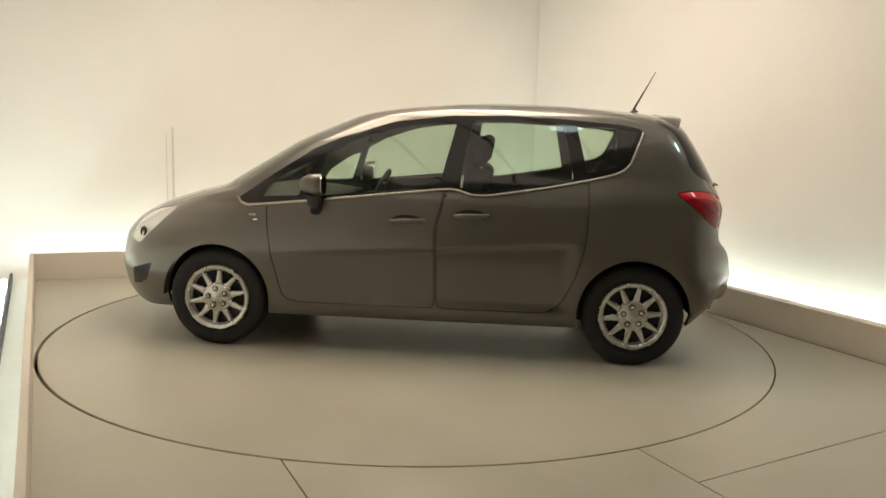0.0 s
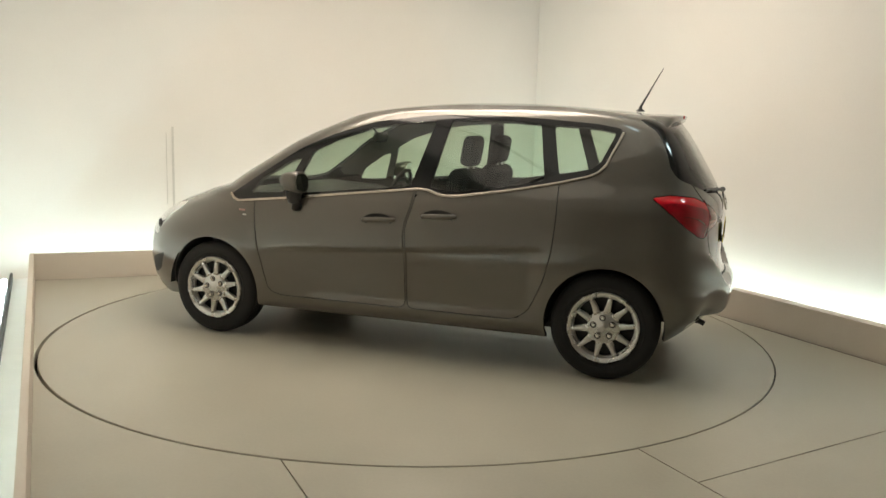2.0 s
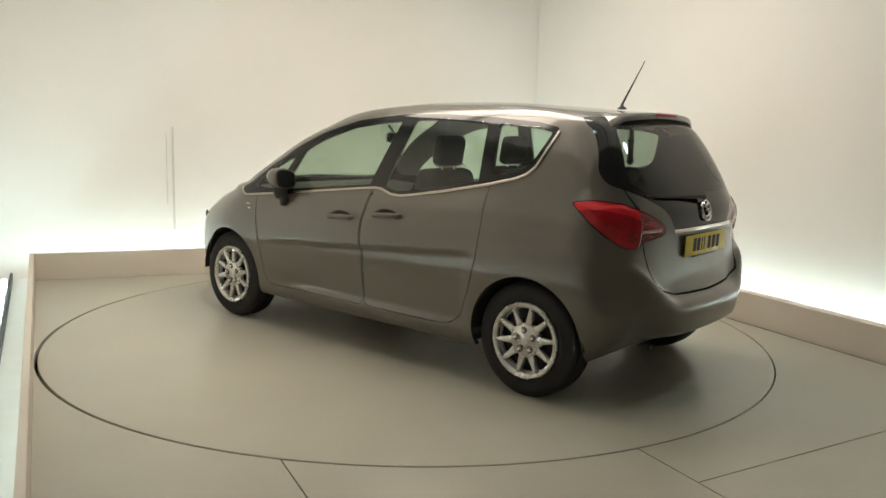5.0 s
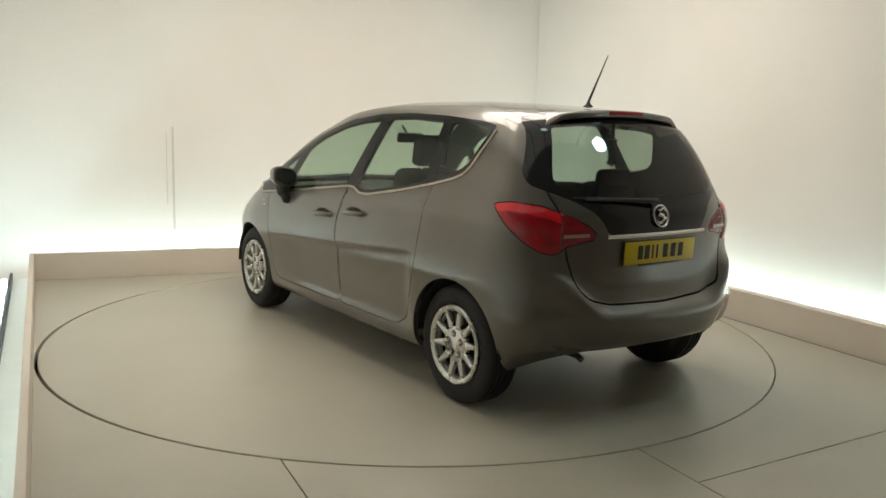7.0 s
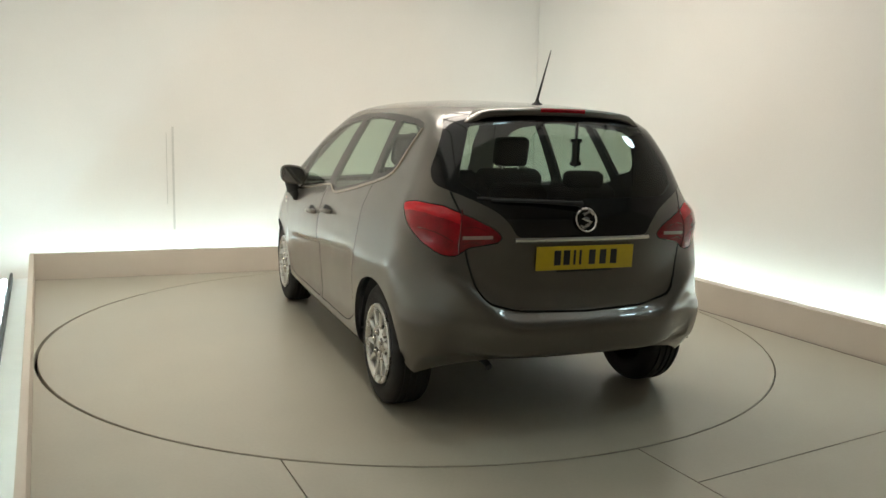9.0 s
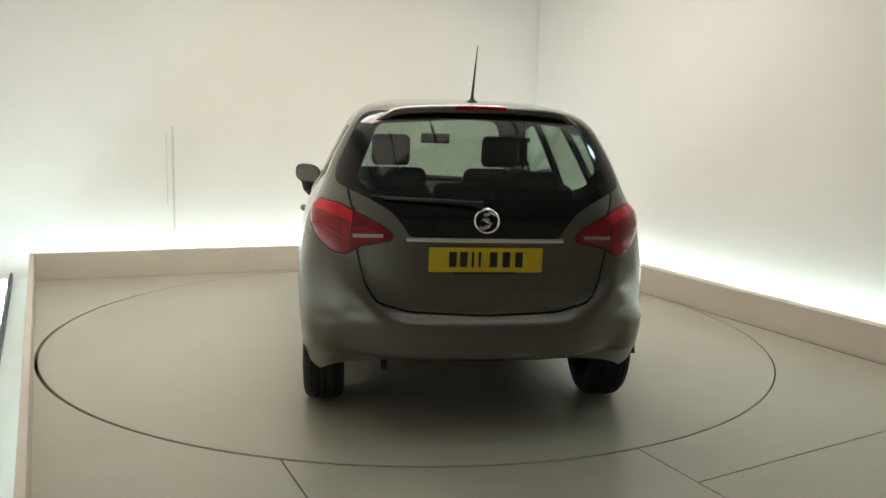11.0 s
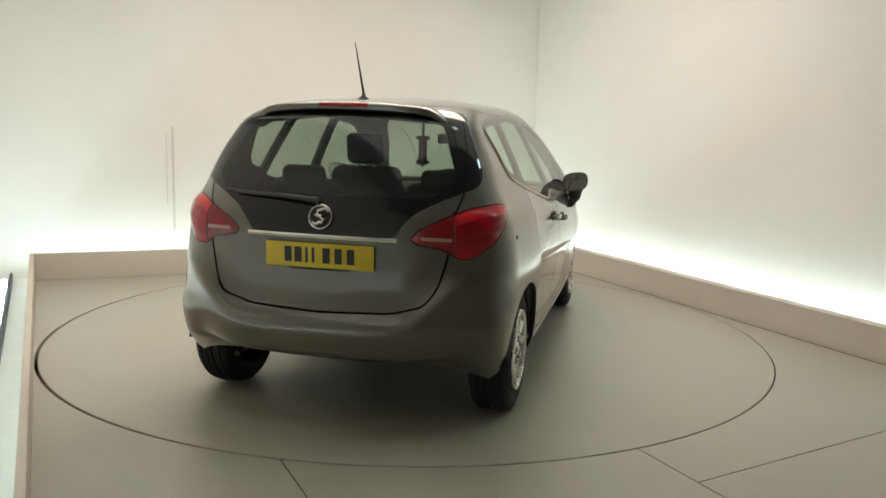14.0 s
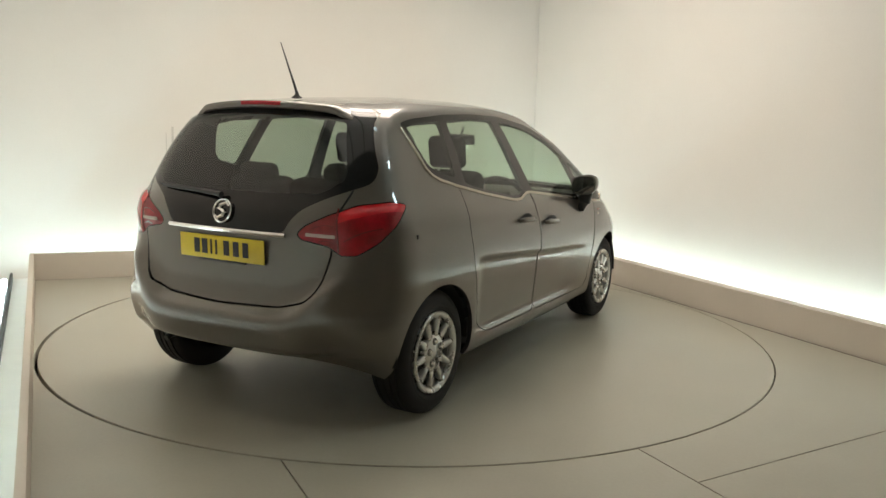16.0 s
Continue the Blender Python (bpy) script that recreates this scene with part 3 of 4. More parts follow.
TAIL_BLACK = rounded(mirrored([(0.355, 0.945), (0.385, 1.000), (0.44, 1.060), (0.535, 1.110), (0.700, 1.180), (0.698, 1.245), (0.580, 1.490), (0.535, 1.522), (0.0, 1.535)]), 0.03, 3)
TAIL_PANE = rounded(mirrored([(0.0, 1.120), (0.50, 1.130), (0.600, 1.195), (0.580, 1.265), (0.495, 1.468), (0.0, 1.500)]), 0.03, 3)
TAILGATE = rounded([(0.0, 0.588), (0.36, 0.600), (0.50, 0.640), (0.553, 0.715), (0.592, 0.86), (0.600, 1.02), (0.640, 1.15), (0.640, 1.24), (0.53, 1.480), (0.50, 1.510), (0.0, 1.520),
                    (-0.50, 1.510), (-0.53, 1.480), (-0.640, 1.24), (-0.640, 1.15), (-0.600, 1.02), (-0.592, 0.86), (-0.553, 0.715), (-0.50, 0.640), (-0.36, 0.600)], 0.04, 3)
# lamps, seen from the rear corner as (along the corner, z)
TAIL_LAMP = rounded([(0.407, 1.083), (0.314, 1.098), (0.163, 1.085), (0.025, 1.036), (-0.072, 0.986), (-0.106, 0.946), (-0.088, 0.923), (0.032, 0.898), (0.084, 0.856), (0.150, 0.862), (0.255, 0.922), (0.345, 1.002)], 0.02, 2)
# upper band of the lens that carries the painted highlight
LAMP_HIGHLIGHT = [(0.50, 1.13), (0.02, 1.13), (0.02, 0.985), (0.12, 1.020), (0.24, 1.045), (0.33, 1.052), (0.42, 1.050)]
SCREEN = [(0.0, 1.03), (0.60, 1.00), (0.70, 1.03), (0.66, 1.16), (0.52, 1.44), (0.46, 1.505), (0.0, 1.535), (-0.46, 1.505), (-0.52, 1.44), (-0.66, 1.16), (-0.70, 1.03), (-0.60, 1.00)]
SCREEN = rounded(SCREEN, 0.05, 3)
ARCH_R = 0.348
AXLES = (0.0, 2.644)
WHEEL_Z = 0.318
EX, EY, EZ = (1, 0, 0), (0, 1, 0), (0, 0, 1)


def arch(cx):
    return [(cx + ARCH_R * math.cos(2 * math.pi * k / 48), WHEEL_Z + 0.005 + ARCH_R * math.sin(2 * math.pi * k / 48)) for k in range(48)]


def corner(side):
    return Vector((0.7071, 0.7071 * side, 0))


def lamp_rise(p):
    """How far a tail lamp's lens stands proud of the body at a point."""
    a, z = p.x * 0.7071 + abs(p.y) * 0.7071, p.z
    if p.x > 0.1 or abs(p.y) < 0.25 or not inside((a, z), TAIL_LAMP):
        return 0.0
    q, best = Vector((a, z)), 1.0
    for i in range(len(TAIL_LAMP)):
        u, v = Vector(TAIL_LAMP[i - 1]), Vector(TAIL_LAMP[i])
        k = min(max((q - u).dot(v - u) / max((v - u).length_squared, 1e-9), 0), 1)
        best = min(best, (q - u.lerp(v, k)).length)
    return 0.015 * math.sin(math.pi / 2 * min(best / 0.07, 1))


def proud(y, z, side, off):
    """A point on the lamp's lens."""
    p = Vector((skin_tail(y, z), side * y, z))
    return p + Vector((-0.8, 0.6 * side, 0)) * (lamp_rise(p) + off)


def lens_normal(rest):
    """Normals of the bulged lens."""
    def at(p):
        n = rest(p)
        if lamp_rise(p) <= 0:
            return n
        e = 0.006
        t1 = Vector((0.7071, math.copysign(0.7071, p.y), 0))
        t1 = (t1 - n * t1.dot(n)).normalized()
        t2 = n.cross(t1)
        h = lambda d: lamp_rise(p + d * e) - lamp_rise(p - d * e)
        return (n - t1 * h(t1) / (2 * e) - t2 * h(t2) / (2 * e)).normalized()
    return at


def smooth_normals(bm):
    """Looks up the unbroken shell's smooth normal nearest to a point."""
    bm.normal_update()
    bm.verts.ensure_lookup_table()
    tree = BVHTree.FromBMesh(bm)
    faces = [[(v.co.copy(), v.normal.copy()) for v in f.verts] for f in bm.faces]

    def at(p):
        _, _, i, _ = tree.find_nearest(p)
        cs = faces[i]
        if len(cs) > 4:
            return Vector((0, 0, 1))
        w = interpolate.poly_3d_calc([c[0] for c in cs], p)
        n = Vector((0, 0, 0))
        for k, c in zip(w, cs):
            n += c[1] * k
        return n.normalized()
    return at


def panel(name, bm, d, materials, parent, rest, label="", rise=None):
    """A curved sheet of thickness d with the shell's smooth shading, a dark inner skin and dark edges."""
    bmesh.ops.triangulate(bm, faces=[f for f in bm.faces if len(f.verts) > 4])
    bm.verts.index_update()
    co = [v.co.copy() for v in bm.verts]
    nor = [rest(c) for c in co]
    if rise:
        co = [c + n * rise(c) for c, n in zip(co, nor)]
    faces = [[v.index for v in f.verts] for f in bm.faces]
    fixed = []
    for f in faces:
        a, b, c = co[f[0]], co[f[1]], co[f[2]]
        fixed.append(f if (b - a).cross(c - a).dot(nor[f[0]]) >= 0 else f[::-1])
    verts, polys, norms, mats = list(co), list(fixed), list(nor), [0] * len(fixed)
    if d:
        n0 = len(co)
        verts += [c - n * d for c, n in zip(co, nor)]
        norms += [-n for n in nor]
        polys += [[i + n0 for i in f[::-1]] for f in fixed]
        trim = len(materials) - 1      # cloth lined roof and front pillars where there is a third material
        for f in fixed:
            c = co[f[0]]
            mats.append(trim if c.z > 1.47 or (c.z > 1.02 and 1.25 < c.x < 2.5) else 1)
        rim = {}
        for f in fixed:
            for i, j in zip(f, f[1:] + f[:1]):
                rim[(i, j)] = 1
        for (i, j) in list(rim):
            if (j, i) in rim:
                continue
            t = (co[j] - co[i]).cross(nor[i])
            if t.length < 1e-9:
                continue
            t.normalize()
            k = len(verts)
            verts += [co[j], co[i], co[i] - nor[i] * d, co[j] - nor[j] * d]
            norms += [t] * 4
            polys.append([k, k + 1, k + 2, k + 3])
            mats.append(1)
    bm.free()
    me = bpy.data.meshes.new(name)
    me.from_pydata(verts, [], polys)
    for m in (materials if isinstance(materials, (list, tuple)) else [materials]):
        me.materials.append(m)
    me.polygons.foreach_set("material_index", mats)
    me.shade_smooth()
    me.update()
    me.normals_split_custom_set_from_vertices(norms)
    ob = new(name, me)
    ob.parent = parent
    if label:
        tagged(ob, label)
    return ob


def body_parts(car):
    bm = shell()
    rest = smooth_normals(bm)
    gap = 0.0026
    for side in (1, -1):
        ok = lambda c, s=side: c.y * s > 0.30
        for cx in AXLES:
            score(bm, arch(cx), EX, EZ, lambda c, s=side: c.y * s > 0.45 and c.z < 0.8)
        score(bm, DLO, EX, EZ, ok)
        for poly in PANES.values():
            score(bm, poly, EX, EZ, ok)
        for poly in (FRONT_DOOR, REAR_DOOR):
            score(bm, grown(poly, gap), EX, EZ, ok)
            score(bm, grown(poly, -gap), EX, EZ, ok)
        for poly in (HEADLAMP, FOG):
            score(bm, poly, EX, EZ, lambda c, s=side: c.y * s > 0.28 and c.x > 2.8)
        score(bm, grown(TAIL_LAMP, 0.005), corner(side), EZ, lambda c, s=side: c.y * s > 0.25 and c.x < 0.1)
        for poly in (TAIL_LAMP, LAMP_HIGHLIGHT):
            score(bm, poly, corner(side), EZ, lambda c, s=side: c.y * s > 0.25 and c.x < 0.1 and c.z > 0.8)
        score(bm, [(side * 0.30, 0.84), (side * 0.622, 0.84), (side * 0.614, 1.11), (side * 0.30, 1.11)], EY, EZ, lambda c, s=side: c.y * s > 0.5 and c.x < -0.3 and 0.83 < c.z < 1.12)
    tail = lambda c: c.x < -0.1 - 0.35 * smooth(1.2, 1.0, c.z) and c.z > 0.55
    for poly in (TAIL_BLACK, TAIL_PANE, grown(TAILGATE, 0.006), grown(TAILGATE, -0.003)):
        score(bm, poly, EY, EZ, tail)
    front = lambda c: c.x > 1.3 and c.z > 0.99
    score(bm, SCREEN, EY, EZ, front)
    for d in (gap, -gap):
        score(bm, grown(BONNET, d), EX, EY, lambda c: c.x > 2.3 and c.z > 0.7)
    door_out = {k: grown(p, gap) for k, p in (("front_door", FRONT_DOOR), ("rear_door", REAR_DOOR))}
    door_in = {k: grown(p, -gap) for k, p in (("front_door", FRONT_DOOR), ("rear_door", REAR_DOOR))}
    gate_out, gate_in = grown(TAILGATE, 0.006), grown(TAILGATE, -0.003)
    bon_out, bon_in = grown(BONNET, gap), grown(BONNET, -gap)
    arches = [arch(cx) for cx in AXLES]
    seal = grown(TAIL_LAMP, 0.005)
    bm.normal_update()

    def key(f):
        c = f.calc_center_median()
        s = "left" if c.y > 0 else "right"
        sd = 1 if c.y > 0 else -1
        xz, yz = (c.x, c.z), (c.y, c.z)
        ay = abs(c.y)
        if ay > 0.45 and c.z < 0.8 and any(inside(xz, a) for a in arches):
            return None
        if ay > 0.25 and c.x < 0.1 and inside((c.dot(corner(sd)), c.z), TAIL_LAMP):
            if ay < 0.618:
                return ("tail_lamp_inner", s)
            return ("tail_lamp_upper" if inside((c.dot(corner(sd)), c.z), LAMP_HIGHLIGHT) else "tail_lamp", s)
        if ay > 0.25 and c.x < 0.1 and inside((c.dot(corner(sd)), c.z), seal):
            return ("lamp_seal", s)
        if ay > 0.28 and c.x > 2.8:
            if inside(xz, HEADLAMP):
                return ("headlamp", s)
            if inside(xz, FOG):
                return ("fog_lamp_recess", s)
        if tail(c):
            if inside(yz, TAIL_PANE):
                return ("tail_pane", "")
            if inside(yz, TAIL_BLACK):
                return ("tail_black", "")
            if inside(yz, gate_in):
                return ("tailgate", "")
            if inside(yz, gate_out):
                return None
        if front(c) and inside(yz, SCREEN) and f.normal.x > 0.12:
            return ("windscreen", "")
        if ay > 0.30:
            for name, poly in PANES.items():
                if inside(xz, poly):
                    return (name, s)
            if inside(xz, DLO):
                return ("window_surround", s)
            for name in door_in:
                if inside(xz, door_in[name]):
                    return (name, s)
            for name in door_out:
                if inside(xz, door_out[name]):
                    return None
        if c.x > 2.3 and c.z > 0.7:
            if inside((c.x, c.y), bon_in):
                return ("bonnet", "")
            if inside((c.x, c.y), bon_out):
                return None
        return ("body", "")

    skins = split(bm, key)
    bm.free()
    look_of = {"body": [PAINT, INNER, LINER], "front_door": [PAINT, INNER], "rear_door": [PAINT, INNER], "tailgate": [PAINT, INNER], "bonnet": [PAINT, INNER],
               "window_surround": [BLACK, INNER, LINER], "tail_black": [BLACK, INNER], "fog_lamp_recess": [INNER, INNER], "headlamp": [LAMP_CLEAR, INNER], "tail_lamp": [RED, INNER], "tail_lamp_upper": [HIGHLIGHT_RED, INNER], "lamp_seal": [BLACK, INNER], "tail_lamp_inner": [RED_INNER, INNER]}
    labels = {"body": "warm grey metallic body shell", "window_surround": "gloss black pillars and window frame", "tail_black": "gloss black tailgate panel",
              "headlamp": "clear headlamp", "tail_lamp": "red wraparound tail lamp", "fog_lamp_recess": "black bumper recess"}
    made = {}
    for (name, side), b in skins.items():
        if "pane" in name or name == "windscreen":
            m = REAR_GLASS if name in ("tail_pane",) else SIDE_GLASS
            nm = "rear_window" if name == "tail_pane" else ("windscreen" if name == "windscreen" else "side_window")
            ob = panel(nm, b, 0.0, m, car, rest, "dark tinted rear window glass" if nm == "rear_window" else "green tinted window glass")
            ob.visible_shadow = False
        else:
            d = 0.022 if name in ("body", "front_door", "rear_door", "tailgate", "bonnet", "window_surround") else 0.012
            lens = name.startswith("tail_lamp")
            ob = panel(name, b, d, look_of[name], car, lens_normal(rest) if lens else rest, labels.get(name, ""), lamp_rise if lens else None)
        made[(name, side)] = ob
    for side in ("left", "right"):
        made[("tail_lamp_inner", side)].parent = made[("tail_lamp", side)]
        made[("tail_lamp_inner", side)].name = "inner_lens"
        made[("tail_lamp_upper", side)].parent = made[("tail_lamp", side)]
        made[("tail_lamp_upper", side)].name = "highlight_lens"
    return made


def side_strip(car, side):
    """Bright strip under the side windows, up the rear pillar, added for the paint's highlight."""
    line = [(2.495, 0.972), (2.47, 0.942), (2.43, 0.926), (2.07, 0.962), (1.675, 1.007), (1.25, 1.054), (1.17, 1.062), (1.11, 1.059), (1.02, 1.032), (0.95, 1.030), (0.90, 1.034), (0.58, 1.085), (0.31, 1.139),
            (0.15, 1.179), (0.09, 1.205), (0.05, 1.245), (0.015, 1.33), (-0.015, 1.40), (-0.035, 1.455)]
    pts = []
    for (x0, z0), (x1, z1) in zip(line, line[1:]):
        for k in range(4):
            x, z = x0 + (x1 - x0) * k / 4, z0 + (z1 - z0) * k / 4
            pts.append(Vector((x, side * (skin_y(x, z) + 0.002), z)))
    bm = bmesh.new()
    rows = []
    for i, p in enumerate(pts):
        d = (pts[min(i + 1, len(pts) - 1)] - pts[max(i - 1, 0)]).normalized()
        out = Vector((0, side * 0.90, 0.43))
        up = d.cross(out).normalized()
        if up.z < 0:
            up = -up
        rows.append([bm.verts.new(p + up * a + out * b) for a, b in ((-0.010, -0.004), (-0.008, 0.004), (0.0, 0.007), (0.008, 0.0045), (0.010, -0.004))])
    for a, b in zip(rows, rows[1:]):
        for k in range(4):
            bm.faces.new((a[k], a[k + 1], b[k + 1], b[k]))
    bmesh.ops.recalc_face_normals(bm, faces=bm.faces)
    part("window_highlight_strip", bm, STRIP, car, "bright strip added for the paint's highlight under the side windows")


def skin_y(x, z):
    """Half width of the finished shell at a place of its side."""
    half = outline(z)
    best = 0
    for (x0, y0), (x1, y1) in zip(half, half[1:]):
        if x0 <= x <= x1 and x1 > x0:
            return y0 + (y1 - y0) * (x - x0) / (x1 - x0)
    return best


def skin_tail(y, z):
    """x of the tail at a place of it."""
    half = outline(z)
    for (x0, y0), (x1, y1) in zip(half, half[1:]):
        if y0 <= abs(y) <= y1 and y1 > y0:
            return x0 + (x1 - x0) * (abs(y) - y0) / (y1 - y0)
    return half[0][0]


# ---------------- wheels ----------------
def make_wheel(car, x, side):
    root = new("wheel")
    root.parent = car
    root.location = (x, side * 0.750, WHEEL_Z)
    root.rotation_euler = (0, radians(7 if x < 1 else 12), 0 if side == 1 else math.pi)
    R, w = 0.318, 0.100
    prof = [(0.205, -w + 0.012), (0.225, -w), (0.268, -w - 0.004), (0.296, -w + 0.006), (0.311, -w + 0.022), (0.316, -0.06), (0.310, -0.058), (0.310, -0.050), (R, -0.048), (R, -0.016), (0.310, -0.014), (0.310, -0.006),
            (R, -0.004), (R, 0.018), (0.310, 0.020), (0.310, 0.028), (R, 0.030), (R, 0.052), (0.310, 0.054), (0.310, 0.062), (0.316, 0.064), (0.311, w - 0.022), (0.297, w - 0.006), (0.268, w + 0.004), (0.243, w + 0.001),
            (0.240, w + 0.003), (0.225, w), (0.205, w - 0.012), (0.195, 0.05), (0.195, -0.05), (0.205, -w + 0.012)]
    tyre = part("tyre", revolve(prof, 64), RUBBER, root, "black rubber tyre", 30)
    rim = part("wheel_cover", revolve([(0.208, w - 0.018), (0.212, w + 0.003), (0.206, w + 0.010), (0.190, w + 0.008), (0.180, w - 0.003), (0.180, w - 0.03), (0.190, w - 0.05)], 64), SILVER, root, "silver ten spoke wheel cover", 50)
    part("brake_backing", revolve([(0.0, 0.035), (0.187, 0.035), (0.187, 0.02), (0.0, 0.02)], 40), MATT, root)
    part("inner_rim_step", revolve([(0.187, w - 0.02), (0.176, w - 0.024), (0.174, w - 0.045), (0.187, w - 0.05)], 48), STEEL, root)
    # hub dish
    part("hub_dish", revolve([(0.0, w + 0.004), (0.022, w + 0.003), (0.026, w - 0.001), (0.084, w - 0.002), (0.094, w - 0.010), (0.097, w - 0.035), (0.0, w - 0.04)], 48), SILVER, root, "", 50)
    sp = bmesh.new()
    secs = [(0.080, 0.027, w - 0.003), (0.105, 0.0190, w - 0.001), (0.145, 0.0140, w + 0.003), (0.175, 0.0125, w + 0.004), (0.197, 0.0135, w + 0.002)]
    rows = []
    for r, hw, h in secs:
        rows.append([sp.verts.new(v) for v in ((r, h - 0.03, -hw), (r, h - 0.006, -hw), (r, h, -hw * 0.55), (r, h, hw * 0.55), (r, h - 0.006, hw), (r, h - 0.03, hw))])
    for a, b in zip(rows, rows[1:]):
        for k in range(5):
            sp.faces.new((a[k], a[k + 1], b[k + 1], b[k]))
    bmesh.ops.recalc_face_normals(sp, faces=sp.faces)
    spoke = part("spoke", sp, SILVER, rim, "", 50)
    for k in range(1, 10):
        o = new("spoke", spoke.data)
        o.parent = rim
        o.rotation_euler = (0, radians(36 * k), 0)
    nut = None
    for k in range(5):
        a = radians(72 * k + 20)
        if nut is None:
            nut = part("wheel_nut", revolve([(0.0, 0.012), (0.009, 0.012), (0.0115, 0.007), (0.0125, 0.0), (0.016, -0.002)], 10), CHROME, rim)
            o = nut
        else:
            o = new("wheel_nut", nut.data)
            o.parent = rim
        o.location = (0.058 * math.cos(a), w + 0.001, 0.058 * math.sin(a))
        if k == 0:
            recess = part("nut_recess", revolve([(0.0, 0.0), (0.015, 0.0), (0.0175, 0.0015), (0.019, 0.0), (0.019, -0.006)], 16), MATT, rim)
            q = recess
        else:
            q = new("nut_recess", recess.data)
            q.parent = rim
        q.location = (0.058 * math.cos(a), w, 0.058 * math.sin(a))
    return root


# ---------------- car details ----------------
def patch(rows_fn, nu, nv):
    bm = bmesh.new()
    g = [[bm.verts.new(rows_fn(i / nu, j / nv)) for i in range(nu + 1)] for j in range(nv + 1)]
    for j in range(nv):
        for i in range(nu):
            bm.faces.new((g[j][i], g[j][i + 1], g[j + 1][i + 1], g[j + 1][i]))
    bmesh.ops.recalc_face_normals(bm, faces=bm.faces)
    return bm


def loft(sections, cap=True):
    """Skin over closed rings of points."""
    bm = bmesh.new()
    rings = [[bm.verts.new(p) for p in s] for s in sections]
    n = len(rings[0])
    for a, b in zip(rings, rings[1:]):
        for k in range(n):
            bm.faces.new((a[k], a[(k + 1) % n], b[(k + 1) % n], b[k]))
    if cap:
        bm.faces.new(rings[0])
        bm.faces.new(rings[-1])
    bmesh.ops.recalc_face_normals(bm, faces=bm.faces)
    return bm


def spoiler(car):
    secs = []
    n = 26
    for i in range(n + 1):
        y = -0.548 + 1.096 * i / n
        e = abs(y) / 0.548
        zt = 1.560 - 0.040 * e ** 2.2 - 0.055 * smooth(0.72, 1.0, e)
        drop = 1 - smooth(0.90, 1.0, e) * 0.6
        xb = -0.332 + 0.085 * e ** 2.6
        secs.append([(xb + 0.15, y, zt + 0.004 - 0.03 * (1 - drop)), (xb + 0.05, y, zt + 0.001), (xb + 0.006, y, zt - 0.005), (xb, y, zt - 0.014), (xb + 0.006, y, zt - 0.034 * drop), (xb + 0.02, y, zt - 0.040 * drop), (xb + 0.15, y, zt - 0.046)])
    sp = part("roof_spoiler", loft(secs), PAINT, car, "warm grey roof spoiler over the rear window", 50)
    secs = []
    for i in range(9):
        y = -0.125 + 0.25 * i / 8
        e = abs(y) / 0.53
        zt = 1.562 - 0.040 * e ** 2.2
        xb = -0.332 + 0.085 * e ** 2.6
        secs.append([(xb - 0.003, y, zt - 0.008), (xb - 0.006, y, zt - 0.012), (xb - 0.004, y, zt - 0.026), (xb + 0.004, y, zt - 0.028), (xb + 0.004, y, zt - 0.006)])
    part("brake_light", loft(secs), RED, sp, "red high level brake light")


